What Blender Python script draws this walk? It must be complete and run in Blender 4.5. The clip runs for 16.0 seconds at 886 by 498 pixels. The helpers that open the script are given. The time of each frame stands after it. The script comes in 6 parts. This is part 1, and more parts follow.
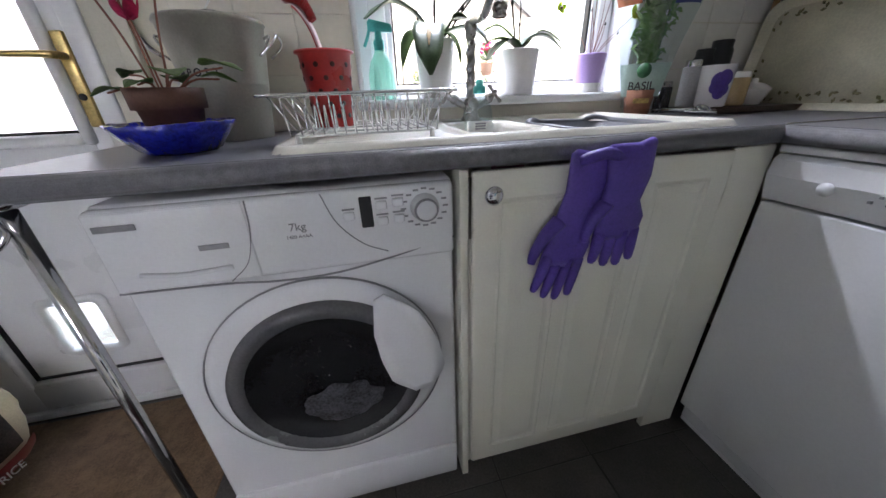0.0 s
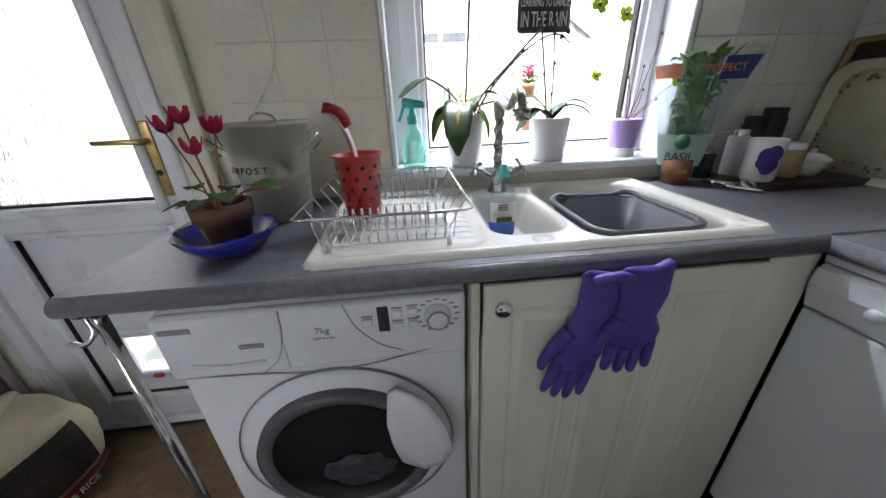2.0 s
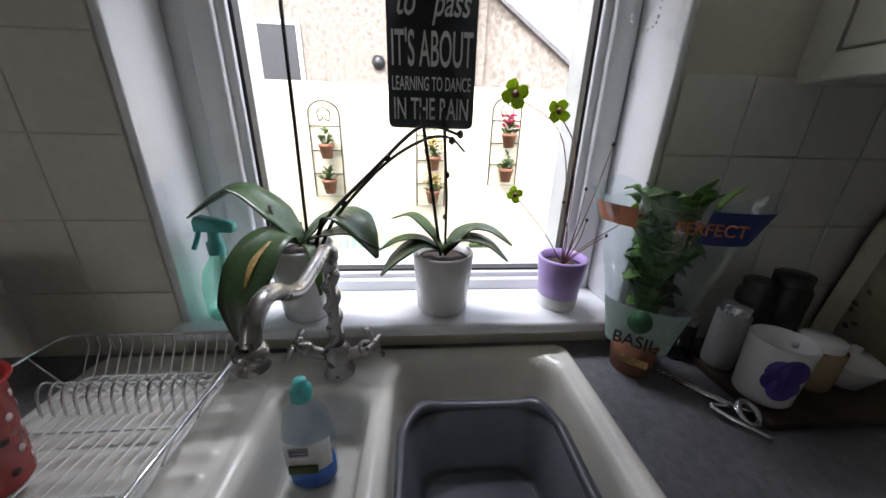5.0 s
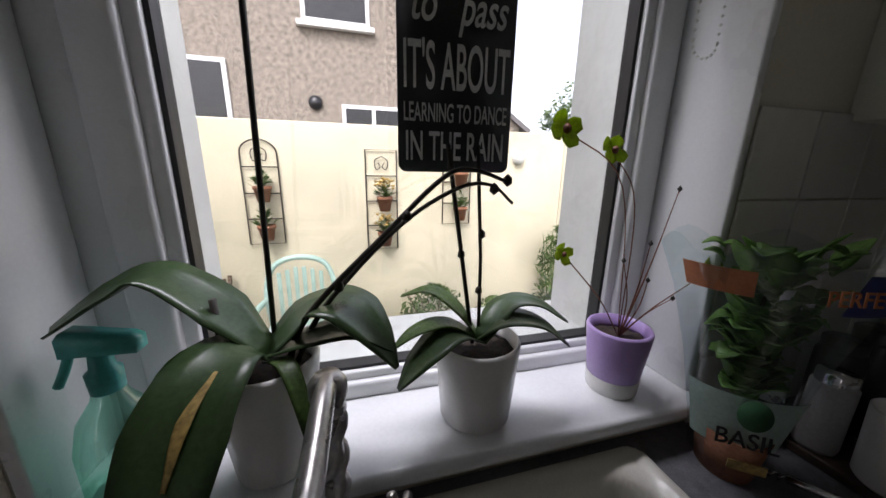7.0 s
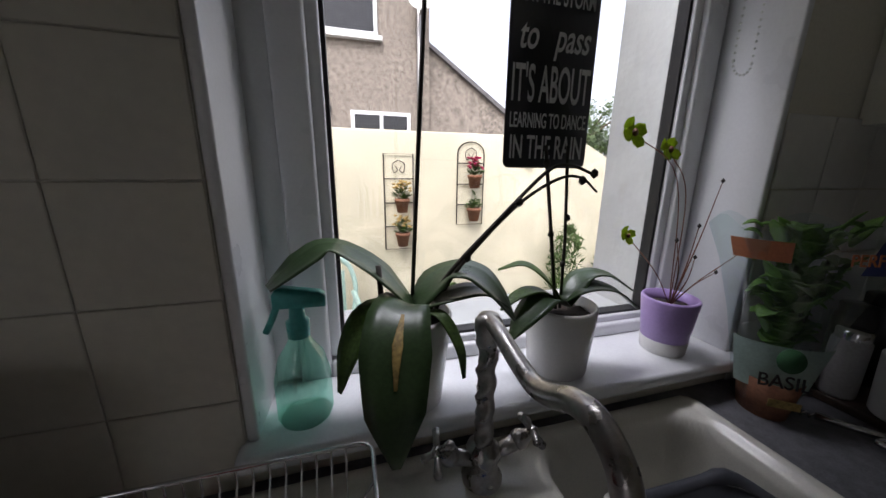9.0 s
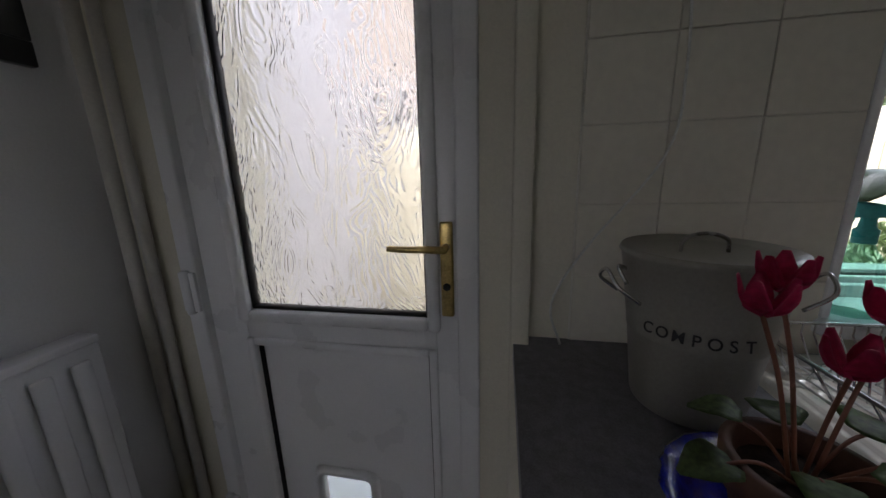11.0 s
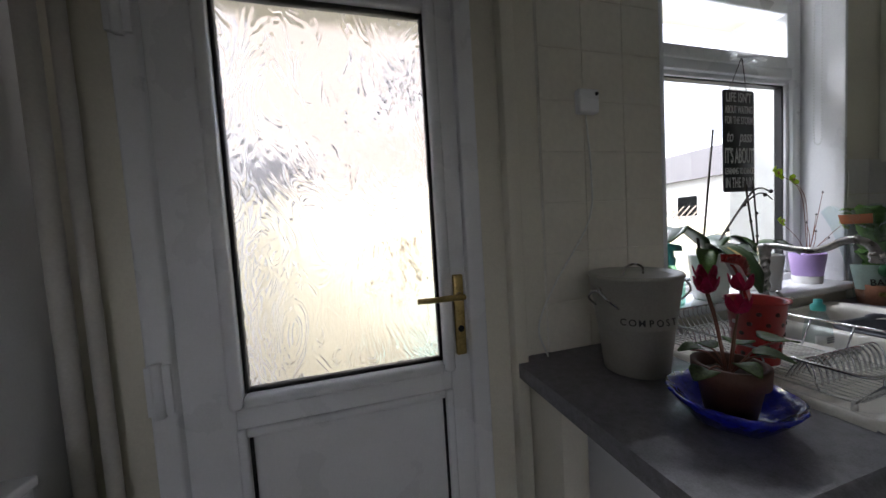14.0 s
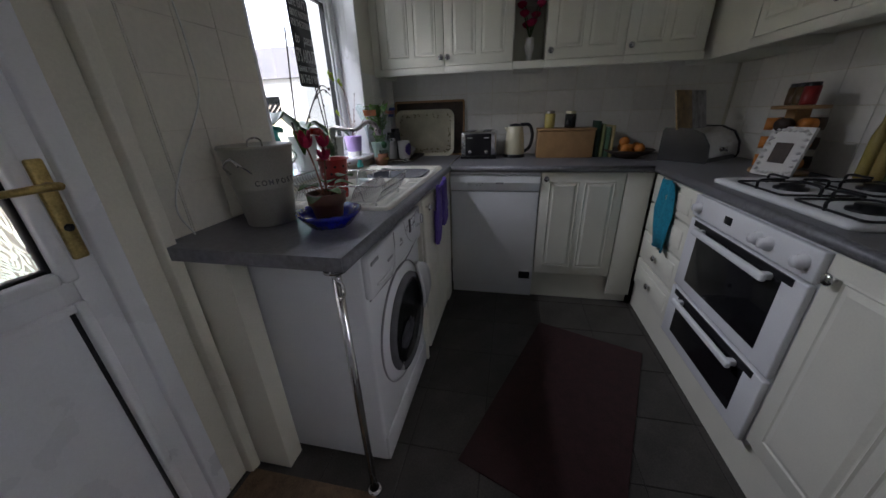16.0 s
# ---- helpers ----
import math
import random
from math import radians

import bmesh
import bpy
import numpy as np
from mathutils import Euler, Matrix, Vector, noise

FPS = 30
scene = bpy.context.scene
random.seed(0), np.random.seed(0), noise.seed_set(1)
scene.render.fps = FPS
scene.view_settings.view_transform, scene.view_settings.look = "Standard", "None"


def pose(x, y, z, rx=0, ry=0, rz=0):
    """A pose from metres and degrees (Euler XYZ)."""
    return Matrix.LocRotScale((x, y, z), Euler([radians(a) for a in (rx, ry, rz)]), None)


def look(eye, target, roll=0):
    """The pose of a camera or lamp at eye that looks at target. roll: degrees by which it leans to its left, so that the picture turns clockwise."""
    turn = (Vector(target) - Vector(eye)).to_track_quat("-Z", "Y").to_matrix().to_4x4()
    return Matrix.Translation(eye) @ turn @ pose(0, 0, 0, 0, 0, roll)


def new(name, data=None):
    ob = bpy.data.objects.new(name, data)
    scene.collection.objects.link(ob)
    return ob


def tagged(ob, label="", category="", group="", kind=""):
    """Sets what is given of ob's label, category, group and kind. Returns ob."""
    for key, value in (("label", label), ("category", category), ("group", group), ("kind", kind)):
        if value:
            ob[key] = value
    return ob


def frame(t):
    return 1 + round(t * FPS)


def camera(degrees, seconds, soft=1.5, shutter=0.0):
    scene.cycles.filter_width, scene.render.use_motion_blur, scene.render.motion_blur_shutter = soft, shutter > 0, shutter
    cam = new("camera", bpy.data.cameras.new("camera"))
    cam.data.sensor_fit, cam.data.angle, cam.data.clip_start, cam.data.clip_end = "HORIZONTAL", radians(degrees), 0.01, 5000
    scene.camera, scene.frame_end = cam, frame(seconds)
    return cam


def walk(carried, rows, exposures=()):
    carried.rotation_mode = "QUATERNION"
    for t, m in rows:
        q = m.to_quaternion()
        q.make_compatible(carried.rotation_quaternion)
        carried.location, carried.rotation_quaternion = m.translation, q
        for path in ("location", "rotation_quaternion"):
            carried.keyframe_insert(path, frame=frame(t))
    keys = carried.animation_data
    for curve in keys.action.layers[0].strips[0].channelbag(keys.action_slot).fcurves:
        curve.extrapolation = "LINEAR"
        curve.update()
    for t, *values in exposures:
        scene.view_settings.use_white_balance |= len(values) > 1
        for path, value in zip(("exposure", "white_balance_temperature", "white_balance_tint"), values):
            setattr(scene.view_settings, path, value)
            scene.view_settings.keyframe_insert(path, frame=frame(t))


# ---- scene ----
cam = camera(108.0, 16.0)

PATH = [
    (0, (0.594, -0.576, 0.988), (0.977, 1.192, 0.135), -2.1),
    (0.5, (0.598, -0.582, 0.988), (0.809, 1.213, 0.132), -1.8),
    (1, (0.607, -0.58, 1.018), (0.761, 1.236, 0.193), -2.2),
    (1.5, (0.62, -0.572, 1.072), (0.772, 1.263, 0.29), -2.5),
    (2, (0.657, -0.533, 1.188), (0.813, 1.28, 0.359), -2.4),
    (2.5, (0.762, -0.451, 1.277), (0.982, 1.364, 0.466), -1.5),
    (3, (0.872, -0.306, 1.307), (1.198, 1.473, 0.453), -0.6),
    (3.5, (0.961, -0.193, 1.307), (1.326, 1.551, 0.398), -0.2),
    (4, (1.063, -0.151, 1.3), (1.223, 1.668, 0.484), -0.3),
    (4.5, (1.093, -0.091, 1.38), (1.218, 1.755, 0.621), 1.1),
    (7, (0.964, 0.187, 1.388), (1.485, 2.054, 0.896), 1.0),
    (7.5, (0.93, 0.319, 1.364), (1.516, 2.164, 0.864), 0.2),
    (8, (0.92, 0.336, 1.363), (1.518, 2.173, 0.847), 0.0),
    (8.5, (0.893, 0.266, 1.363), (1.525, 2.102, 0.884), 0.6),
    (9, (0.76, 0.118, 1.373), (1.293, 1.988, 0.904), 0.6),
    (9.5, (0.575, -0.087, 1.361), (0.601, 1.868, 0.941), -0.6),
    (10, (0.372, -0.132, 1.353), (-0.067, 1.765, 0.895), -0.9),
    (10.2, (0.292, -0.125, 1.341), (-0.284, 1.74, 0.905), -1.6),
    (12.5, (-0.334, -0.148, 1.176), (0.053, 1.76, 0.719), -3.1),
    (13, (-0.351, -0.163, 1.182), (0.15, 1.717, 0.717), -3.6),
    (13.5, (-0.362, -0.19, 1.294), (0.248, 1.687, 0.971), -2.8),
    (14, (-0.401, -0.272, 1.296), (0.127, 1.654, 1.184), -3.5),
    (14.5, (-0.419, -0.231, 1.275), (0.286, 1.64, 1.226), -3.6),
    (15, (-0.458, -0.175, 1.291), (0.683, 1.443, 1.005), -3.0),
    (15.5, (-0.555, -0.262, 1.224), (1.06, 0.782, 0.668), -2.0),
    (16, (-0.64, -0.405, 1.236), (1.157, -0.016, 0.455), -1.9),
]
EXPOSURES = [(0.0, 4.35, 6000, 20), (1.5, 4.25, 6000, 18), (3.0, 4.0, 6000, 20), (4.0, 3.75, 6000, 20), (4.7, 3.1, 6100, 20), (7.0, 1.8, 6400, 22), (9.0, 1.7, 6300, 22), (10.2, 2.1, 6200, 20), (12.5, 2.5, 6200, 20), (14.5, 2.7, 6100, 18), (15.3, 2.65, 6000, 20), (16.0, 2.85, 6000, 20)]
walk(cam, [(t, look(eye, target, roll)) for t, eye, target, roll in PATH], EXPOSURES)

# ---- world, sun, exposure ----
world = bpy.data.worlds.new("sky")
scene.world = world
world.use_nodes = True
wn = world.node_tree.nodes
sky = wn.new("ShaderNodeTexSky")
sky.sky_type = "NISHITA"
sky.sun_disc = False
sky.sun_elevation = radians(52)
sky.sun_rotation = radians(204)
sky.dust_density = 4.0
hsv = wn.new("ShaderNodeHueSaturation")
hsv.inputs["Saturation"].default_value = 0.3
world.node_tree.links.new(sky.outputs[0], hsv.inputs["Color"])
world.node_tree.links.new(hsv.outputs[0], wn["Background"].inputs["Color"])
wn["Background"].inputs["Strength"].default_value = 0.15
sun = new("sun", bpy.data.lights.new("sun", "SUN"))
sun.data.energy, sun.data.angle, sun.data.color = 0.6, radians(20), (1.0, 0.97, 0.92)
sun.matrix_world = look((-4, -9, 13), (0, 0, 0))

# area lamp added at the top of the window opening, boosting sky light on the sink
sky_fill = new("window_sky_light", bpy.data.lights.new("window_sky_light", "AREA"))
sky_fill.data.shape, sky_fill.data.size, sky_fill.data.size_y, sky_fill.data.energy, sky_fill.data.color = "RECTANGLE", 0.78, 0.16, 1.8, (0.95, 0.98, 1.0)
sky_fill.data.spread = radians(110)
sky_fill.matrix_world = look((1.1, 0.87, 2.17), (1.02, 0.3, 0.95))


# ---- materials ----
def mat(name, color, rough=0.5, metal=0.0, scale=12.0, vary=0.12, bump=0.0, grain=180.0, second=None, coat=0.0, spread=0.0):
    """Procedural surface: broad stains and fine grain in colour and relief."""
    m = bpy.data.materials.new(name)
    m.use_nodes = True
    n, l = m.node_tree.nodes, m.node_tree.links
    b = n["Principled BSDF"]
    b.inputs["Roughness"].default_value = rough
    b.inputs["Metallic"].default_value = metal
    b.inputs["Coat Weight"].default_value = coat
    co = n.new("ShaderNodeTexCoord")
    big = n.new("ShaderNodeTexNoise")
    big.inputs["Scale"].default_value = scale
    big.inputs["Detail"].default_value = 5
    fine = n.new("ShaderNodeTexNoise")
    fine.inputs["Scale"].default_value = grain
    fine.inputs["Detail"].default_value = 3
    l.new(co.outputs["Object"], big.inputs["Vector"])
    l.new(co.outputs["Object"], fine.inputs["Vector"])
    mix = n.new("ShaderNodeMix")
    mix.data_type = "FLOAT"
    mix.inputs[0].default_value = 0.45
    l.new(big.outputs["Fac"], mix.inputs[2])
    l.new(fine.outputs["Fac"], mix.inputs[3])
    ramp = n.new("ShaderNodeValToRGB")
    c2 = second or tuple(max(0.0, c * (1 - 2 * vary)) for c in color)
    ramp.color_ramp.elements[0].position, ramp.color_ramp.elements[1].position = 0.36, 0.62
    ramp.color_ramp.elements[0].color = (*c2, 1)
    ramp.color_ramp.elements[1].color = (*color, 1)
    l.new(mix.outputs[0], ramp.inputs[0])
    out = ramp.outputs[0]
    if spread:
        info, hs = n.new("ShaderNodeObjectInfo"), n.new("ShaderNodeHueSaturation")
        mp = n.new("ShaderNodeMapRange")
        mp.inputs["To Min"].default_value, mp.inputs["To Max"].default_value = 1 - spread, 1 + spread
        l.new(info.outputs["Random"], mp.inputs["Value"])
        l.new(mp.outputs[0], hs.inputs["Value"])
        l.new(out, hs.inputs["Color"])
        out = hs.outputs[0]
    l.new(out, b.inputs["Base Color"])
    rr = n.new("ShaderNodeMapRange")
    rr.inputs["To Min"].default_value, rr.inputs["To Max"].default_value = max(0.02, rough - 0.08), min(1, rough + 0.1)
    l.new(big.outputs["Fac"], rr.inputs["Value"])
    l.new(rr.outputs[0], b.inputs["Roughness"])
    if bump:
        bp = n.new("ShaderNodeBump")
        bp.inputs["Strength"].default_value = bump
        bp.inputs["Distance"].default_value = 0.004
        l.new(mix.outputs[0], bp.inputs["Height"])
        l.new(bp.outputs[0], b.inputs["Normal"])
    return m


def glassy(name, color, rough=0.0, ior=1.45, bump=0.0, scale=14.0):
    m = bpy.data.materials.new(name)
    m.use_nodes = True
    n, l = m.node_tree.nodes, m.node_tree.links
    b = n["Principled BSDF"]
    b.inputs["Base Color"].default_value = (*color, 1)
    b.inputs["Roughness"].default_value = rough
    b.inputs["IOR"].default_value = ior
    b.inputs["Transmission Weight"].default_value = 1
    if bump:
        co, mp = n.new("ShaderNodeTexCoord"), n.new("ShaderNodeMapping")
        mp.inputs["Scale"].default_value = (1.0, 1.0, 0.42)
        no = n.new("ShaderNodeTexNoise")
        no.inputs["Scale"].default_value, no.inputs["Detail"].default_value = scale, 1.5
        no.inputs["Distortion"].default_value = 2.2
        rid = n.new("ShaderNodeMath")
        rid.operation = "SINE"
        mu = n.new("ShaderNodeMath")
        mu.operation = "MULTIPLY"
        mu.inputs[1].default_value = 74
        l.new(co.outputs["Object"], mp.inputs[0])
        l.new(mp.outputs[0], no.inputs["Vector"])
        l.new(no.outputs["Fac"], mu.inputs[0])
        l.new(mu.outputs[0], rid.inputs[0])
        bp = n.new("ShaderNodeBump")
        bp.inputs["Strength"].default_value, bp.inputs["Distance"].default_value = bump, 0.004
        l.new(rid.outputs[0], bp.inputs["Height"])
        l.new(bp.outputs[0], b.inputs["Normal"])
    return m


def clear_pane(name):
    """Thin window glass: see-through with a faint mirror."""
    m = bpy.data.materials.new(name)
    m.use_nodes = True
    n, l = m.node_tree.nodes, m.node_tree.links
    tr, gl, mx = n.new("ShaderNodeBsdfTransparent"), n.new("ShaderNodeBsdfGlossy"), n.new("ShaderNodeMixShader")
    gl.inputs["Roughness"].default_value = 0.01
    mx.inputs[0].default_value = 0.05
    tr.inputs[0].default_value = (0.95, 0.97, 0.96, 1)
    l.new(tr.outputs[0], mx.inputs[1])
    l.new(gl.outputs[0], mx.inputs[2])
    l.new(mx.outputs[0], n["Material Output"].inputs[0])
    return m


PLASTER = mat("cream_paint", (0.72, 0.69, 0.58), 0.6, scale=3, vary=0.05, bump=0.15)
GREYWALL = mat("grey_white_paint", (0.74, 0.75, 0.76), 0.6, scale=3, vary=0.04, bump=0.1)
CEIL = mat("ceiling_paint", (0.8, 0.8, 0.78), 0.7, scale=4, vary=0.04)
TILE = mat("white_tile_glaze", (0.78, 0.77, 0.72), 0.3, scale=6, vary=0.04, bump=0.04, grain=40, spread=0.03)
PTILE = mat("painted_tile", (0.73, 0.7, 0.6), 0.5, scale=5, vary=0.05, bump=0.08, grain=60)
GROUT = mat("painted_joint", (0.74, 0.72, 0.64), 0.6, scale=20, vary=0.08)
FLOORT = mat("dark_floor_tile", (0.075, 0.068, 0.06), 0.45, scale=7, vary=0.3, bump=0.25, spread=0.15)
FGROUT = mat("dark_grout", (0.04, 0.037, 0.034), 0.8)
UPVC = mat("white_upvc", (0.82, 0.83, 0.84), 0.28, scale=5, vary=0.03)
GASKET = mat("black_gasket", (0.012, 0.012, 0.013), 0.5)
WORKTOP = mat("grey_laminate", (0.19, 0.19, 0.205), 0.38, scale=60, vary=0.2, bump=0.18, grain=420)
IVORY = mat("ivory_cabinet_foil", (0.78, 0.77, 0.67), 0.36, scale=4, vary=0.04, bump=0.05)
WHITEEN = mat("white_enamel", (0.8, 0.81, 0.83), 0.22, scale=4, vary=0.03)
GREYLINE = mat("grey_print", (0.3, 0.3, 0.32), 0.5)
BLACKP = mat("black_plastic", (0.014, 0.014, 0.016), 0.3)
CHROME = mat("chrome", (0.72, 0.72, 0.73), 0.12, 1.0, scale=30, vary=0.08)
STEEL = mat("brushed_nickel", (0.42, 0.4, 0.38), 0.28, 1.0, scale=40, vary=0.15)
BRASS = mat("worn_brass", (0.66, 0.5, 0.2), 0.3, 1.0, scale=40, vary=0.2)
SINK = mat("cream_composite", (0.78, 0.76, 0.68), 0.22, scale=9, vary=0.06, bump=0.03, grain=300)
BASIN = mat("grey_basin_plastic", (0.09, 0.095, 0.11), 0.32, scale=15, vary=0.1)
SILLW = mat("white_gloss_sill", (0.8, 0.81, 0.82), 0.18, scale=5, vary=0.04)
CERAM = mat("white_ceramic", (0.78, 0.77, 0.75), 0.2, scale=6, vary=0.04)
LILAC = mat("lilac_ceramic", (0.44, 0.31, 0.62), 0.3, scale=8, vary=0.06)
TERRA = mat("terracotta", (0.27, 0.115, 0.06), 0.75, scale=14, vary=0.2, bump=0.2)
SOIL = mat("bark_soil", (0.05, 0.033, 0.022), 0.9, scale=60, vary=0.4, bump=0.8)
LEAF = mat("orchid_leaf", (0.045, 0.085, 0.03), 0.3, scale=10, vary=0.22, bump=0.1)
LEAF2 = mat("light_leaf", (0.11, 0.2, 0.045), 0.45, scale=16, vary=0.3, bump=0.2)
LEAF3 = mat("garden_leaf", (0.12, 0.19, 0.06), 0.55, scale=5, vary=0.35)
STEM = mat("dark_cane", (0.04, 0.032, 0.022), 0.6, scale=30, vary=0.3)
REDSTEM = mat("red_stem", (0.24, 0.09, 0.05), 0.55)
PINK = mat("magenta_petal", (0.62, 0.025, 0.12), 0.5, scale=25, vary=0.25)
REDP = mat("red_plastic", (0.42, 0.03, 0.025), 0.28, scale=10, vary=0.1)
PINKW = mat("pale_pink_plastic", (0.75, 0.58, 0.6), 0.35)
BLUEG = mat("cobalt_glass", (0.012, 0.02, 0.42), 0.08, scale=60, vary=0.3, bump=0.6, coat=0.5)
GALV = mat("grey_green_enamel", (0.36, 0.35, 0.3), 0.35, 0.2, scale=7, vary=0.08, bump=0.05)
PURPLE = mat("purple_rubber", (0.1, 0.055, 0.36), 0.5, scale=18, vary=0.16, bump=0.25)
TEAL = mat("turquoise_plastic", (0.08, 0.5, 0.46), 0.3)
DKWOOD = mat("dark_wood", (0.06, 0.035, 0.022), 0.45, scale=20, vary=0.3, bump=0.2)
WOOD = mat("beech_wood", (0.42, 0.25, 0.11), 0.45, scale=14, vary=0.14, bump=0.1)
TRAYC = mat("cream_tray", (0.66, 0.62, 0.47), 0.4, scale=10, vary=0.12)
TRAYP = mat("tray_floral_print", (0.3, 0.27, 0.13), 0.45, scale=30, vary=0.4)
TXT = mat("grey_white_lettering", (0.8, 0.8, 0.78), 0.6)
SLATE = mat("black_sign_enamel", (0.018, 0.018, 0.02), 0.4, scale=20, vary=0.2)
MAT_BR = mat("brown_coir", (0.2, 0.13, 0.075), 0.95, scale=30, vary=0.25, bump=0.7)
RUGM = mat("dark_red_rug", (0.045, 0.016, 0.016), 0.95, scale=30, vary=0.25, bump=0.6)
BAGM = mat("cream_sack", (0.55, 0.48, 0.34), 0.4, scale=9, vary=0.12, bump=0.3)
def see_through(name, tint, gloss=0.14, rough=0.06):
    """Thin clear plastic: tinted, with a gloss."""
    m = clear_pane(name)
    n = m.node_tree.nodes
    for k in n:
        if k.type == "BSDF_TRANSPARENT":
            k.inputs[0].default_value = (*tint, 1)
        if k.type == "BSDF_GLOSSY":
            k.inputs["Roughness"].default_value = rough
        if k.type == "MIX_SHADER":
            k.inputs[0].default_value = gloss
    return m


def let_through(m, share=0.4):
    """Leaves and petals pass some light."""
    n, l = m.node_tree.nodes, m.node_tree.links
    b, out = n["Principled BSDF"], n["Material Output"]
    tr, mx = n.new("ShaderNodeBsdfTranslucent"), n.new("ShaderNodeMixShader")
    mx.inputs[0].default_value = share
    src = b.inputs["Base Color"].links[0].from_socket
    l.new(src, tr.inputs[0])
    l.new(b.outputs[0], mx.inputs[1])
    l.new(tr.outputs[0], mx.inputs[2])
    l.new(mx.outputs[0], out.inputs[0])


for m_ in (LEAF2, LEAF3, PINK):
    let_through(m_)
let_through(LEAF, 0.12)
PANE = clear_pane("window_glass")
OBSC = glassy("patterned_glass", (0.95, 0.97, 0.97), 0.24, 1.3, 0.3, 8.0)
CLEARP = see_through("clear_green_plastic", (0.62, 0.9, 0.8), 0.16)
CLEARW = see_through("clear_plastic", (0.88, 0.94, 0.95), 0.1)
BLUEL = mat("blue_soap", (0.01, 0.12, 0.55), 0.12, scale=8, vary=0.1)
DARKGL = mat("smoked_glass", (0.012, 0.012, 0.014), 0.06)
PEBBLE = mat("pebbledash", (0.34, 0.29, 0.24), 0.9, scale=14, vary=0.35, bump=1.0, grain=45)
CREAMW = mat("cream_garden_wall", (0.66, 0.61, 0.45), 0.85, scale=1.6, vary=0.16, bump=0.3, grain=60)
WHITEW = mat("white_masonry", (0.72, 0.72, 0.7), 0.85, scale=9, vary=0.08, bump=0.9, grain=70)
PAVE = mat("concrete_paving", (0.36, 0.34, 0.3), 0.9, scale=4, vary=0.2, bump=0.3)
SLATER = mat("slate_roof", (0.16, 0.15, 0.15), 0.7, scale=8, vary=0.25)
FENCEM = mat("pale_fence_wood", (0.46, 0.38, 0.3), 0.85, scale=9, vary=0.2, bump=0.3, spread=0.12)
IRON = mat("wrought_iron", (0.07, 0.055, 0.045), 0.6, 0.4, scale=30, vary=0.3)
GREENPL = mat("pale_green_plastic", (0.36, 0.52, 0.46), 0.4, scale=10, vary=0.1)
GREENC = mat("green_can_plastic", (0.02, 0.3, 0.06), 0.35)
WOODP = mat("bark_wood", (0.13, 0.09, 0.06), 0.9, scale=18, vary=0.3, bump=0.6)
TOWEL = mat("turquoise_towel", (0.015, 0.27, 0.4), 0.95, scale=60, vary=0.2, bump=0.6)
PIPEC = mat("painted_pipe", (0.62, 0.6, 0.55), 0.45, scale=8, vary=0.06)
PAPERW = mat("white_print", (0.75, 0.76, 0.72), 0.5)
ORANGE = mat("orange_skin", (0.62, 0.22, 0.03), 0.5, scale=40, vary=0.1, bump=0.3)


# ---- mesh helpers ----
def part(name, bm, material, parent, label="", smooth=True, at=None):
    """Links a bmesh as one mesh object under a thing or a part."""
    me = bpy.data.meshes.new(name)
    bm.normal_update()
    bm.to_mesh(me)
    bm.free()
    me.materials.append(material)
    if smooth:
        me.shade_smooth()
    ob = new(name, me)
    if at is not None:
        ob.matrix_basis = at
    if parent is not None:
        ob.parent = parent
        ob.matrix_parent_inverse = parent.matrix_basis.inverted() if parent.parent is None else (parent.parent.matrix_basis @ parent.matrix_parent_inverse @ parent.matrix_basis).inverted()
    if label:
        tagged(ob, label)
    return ob


def again(ob, m):
    """One more part on the same mesh, moved by m."""
    c = ob.copy()
    scene.collection.objects.link(c)
    c.matrix_basis = m
    return c


def thing(name, at, label, category, group="", kind=""):
    e = new(name)
    e.empty_display_size = 0.05
    e.matrix_basis = pose(*at)
    return tagged(e, label, category, group, kind)


def single(name, bm, material, label, category, group="", kind="", smooth=True):
    return tagged(part(name, bm, material, None, smooth=smooth), label, category, group, kind)


def box(x0, x1, y0, y1, z0, z1, bevel=0.0, seg=2, bm=None):
    """A box, its edges rounded by bevel."""
    b = bmesh.new()
    m = Matrix.Translation(((x0 + x1) / 2, (y0 + y1) / 2, (z0 + z1) / 2)) @ Matrix.Diagonal((x1 - x0, y1 - y0, z1 - z0, 1))
    bmesh.ops.create_cube(b, size=1, matrix=m)
    if bevel:
        bmesh.ops.bevel(b, geom=b.edges[:], offset=bevel, segments=seg, profile=0.5, affect="EDGES")
    return join(bm, b)


def join(bm, b):
    if bm is None:
        return b
    me = bpy.data.meshes.new("tmp")
    b.to_mesh(me)
    b.free()
    bm.from_mesh(me)
    bpy.data.meshes.remove(me)
    return bm


def lathe(profile, x=0, y=0, n=32, bm=None, m=None, close=False):
    """Turns (radius, z) pairs about the z axis."""
    b = bmesh.new()
    rings = []
    for r, z in profile:
        if r < 1e-5:
            rings.append([b.verts.new((x, y, z))])
        else:
            rings.append([b.verts.new((x + r * math.cos(a), y + r * math.sin(a), z)) for a in (2 * math.pi * i / n for i in range(n))])
    pairs = list(zip(rings, rings[1:])) + ([(rings[-1], rings[0])] if close else [])
    for p, q in pairs:
        for i in range(n):
            j = (i + 1) % n
            vs = [p[i % len(p)], p[j % len(p)], q[j % len(q)], q[i % len(q)]]
            vs = list(dict.fromkeys(vs))
            if len(vs) > 2:
                b.faces.new(vs)
    if m is not None:
        b.transform(m)
    return join(bm, b)


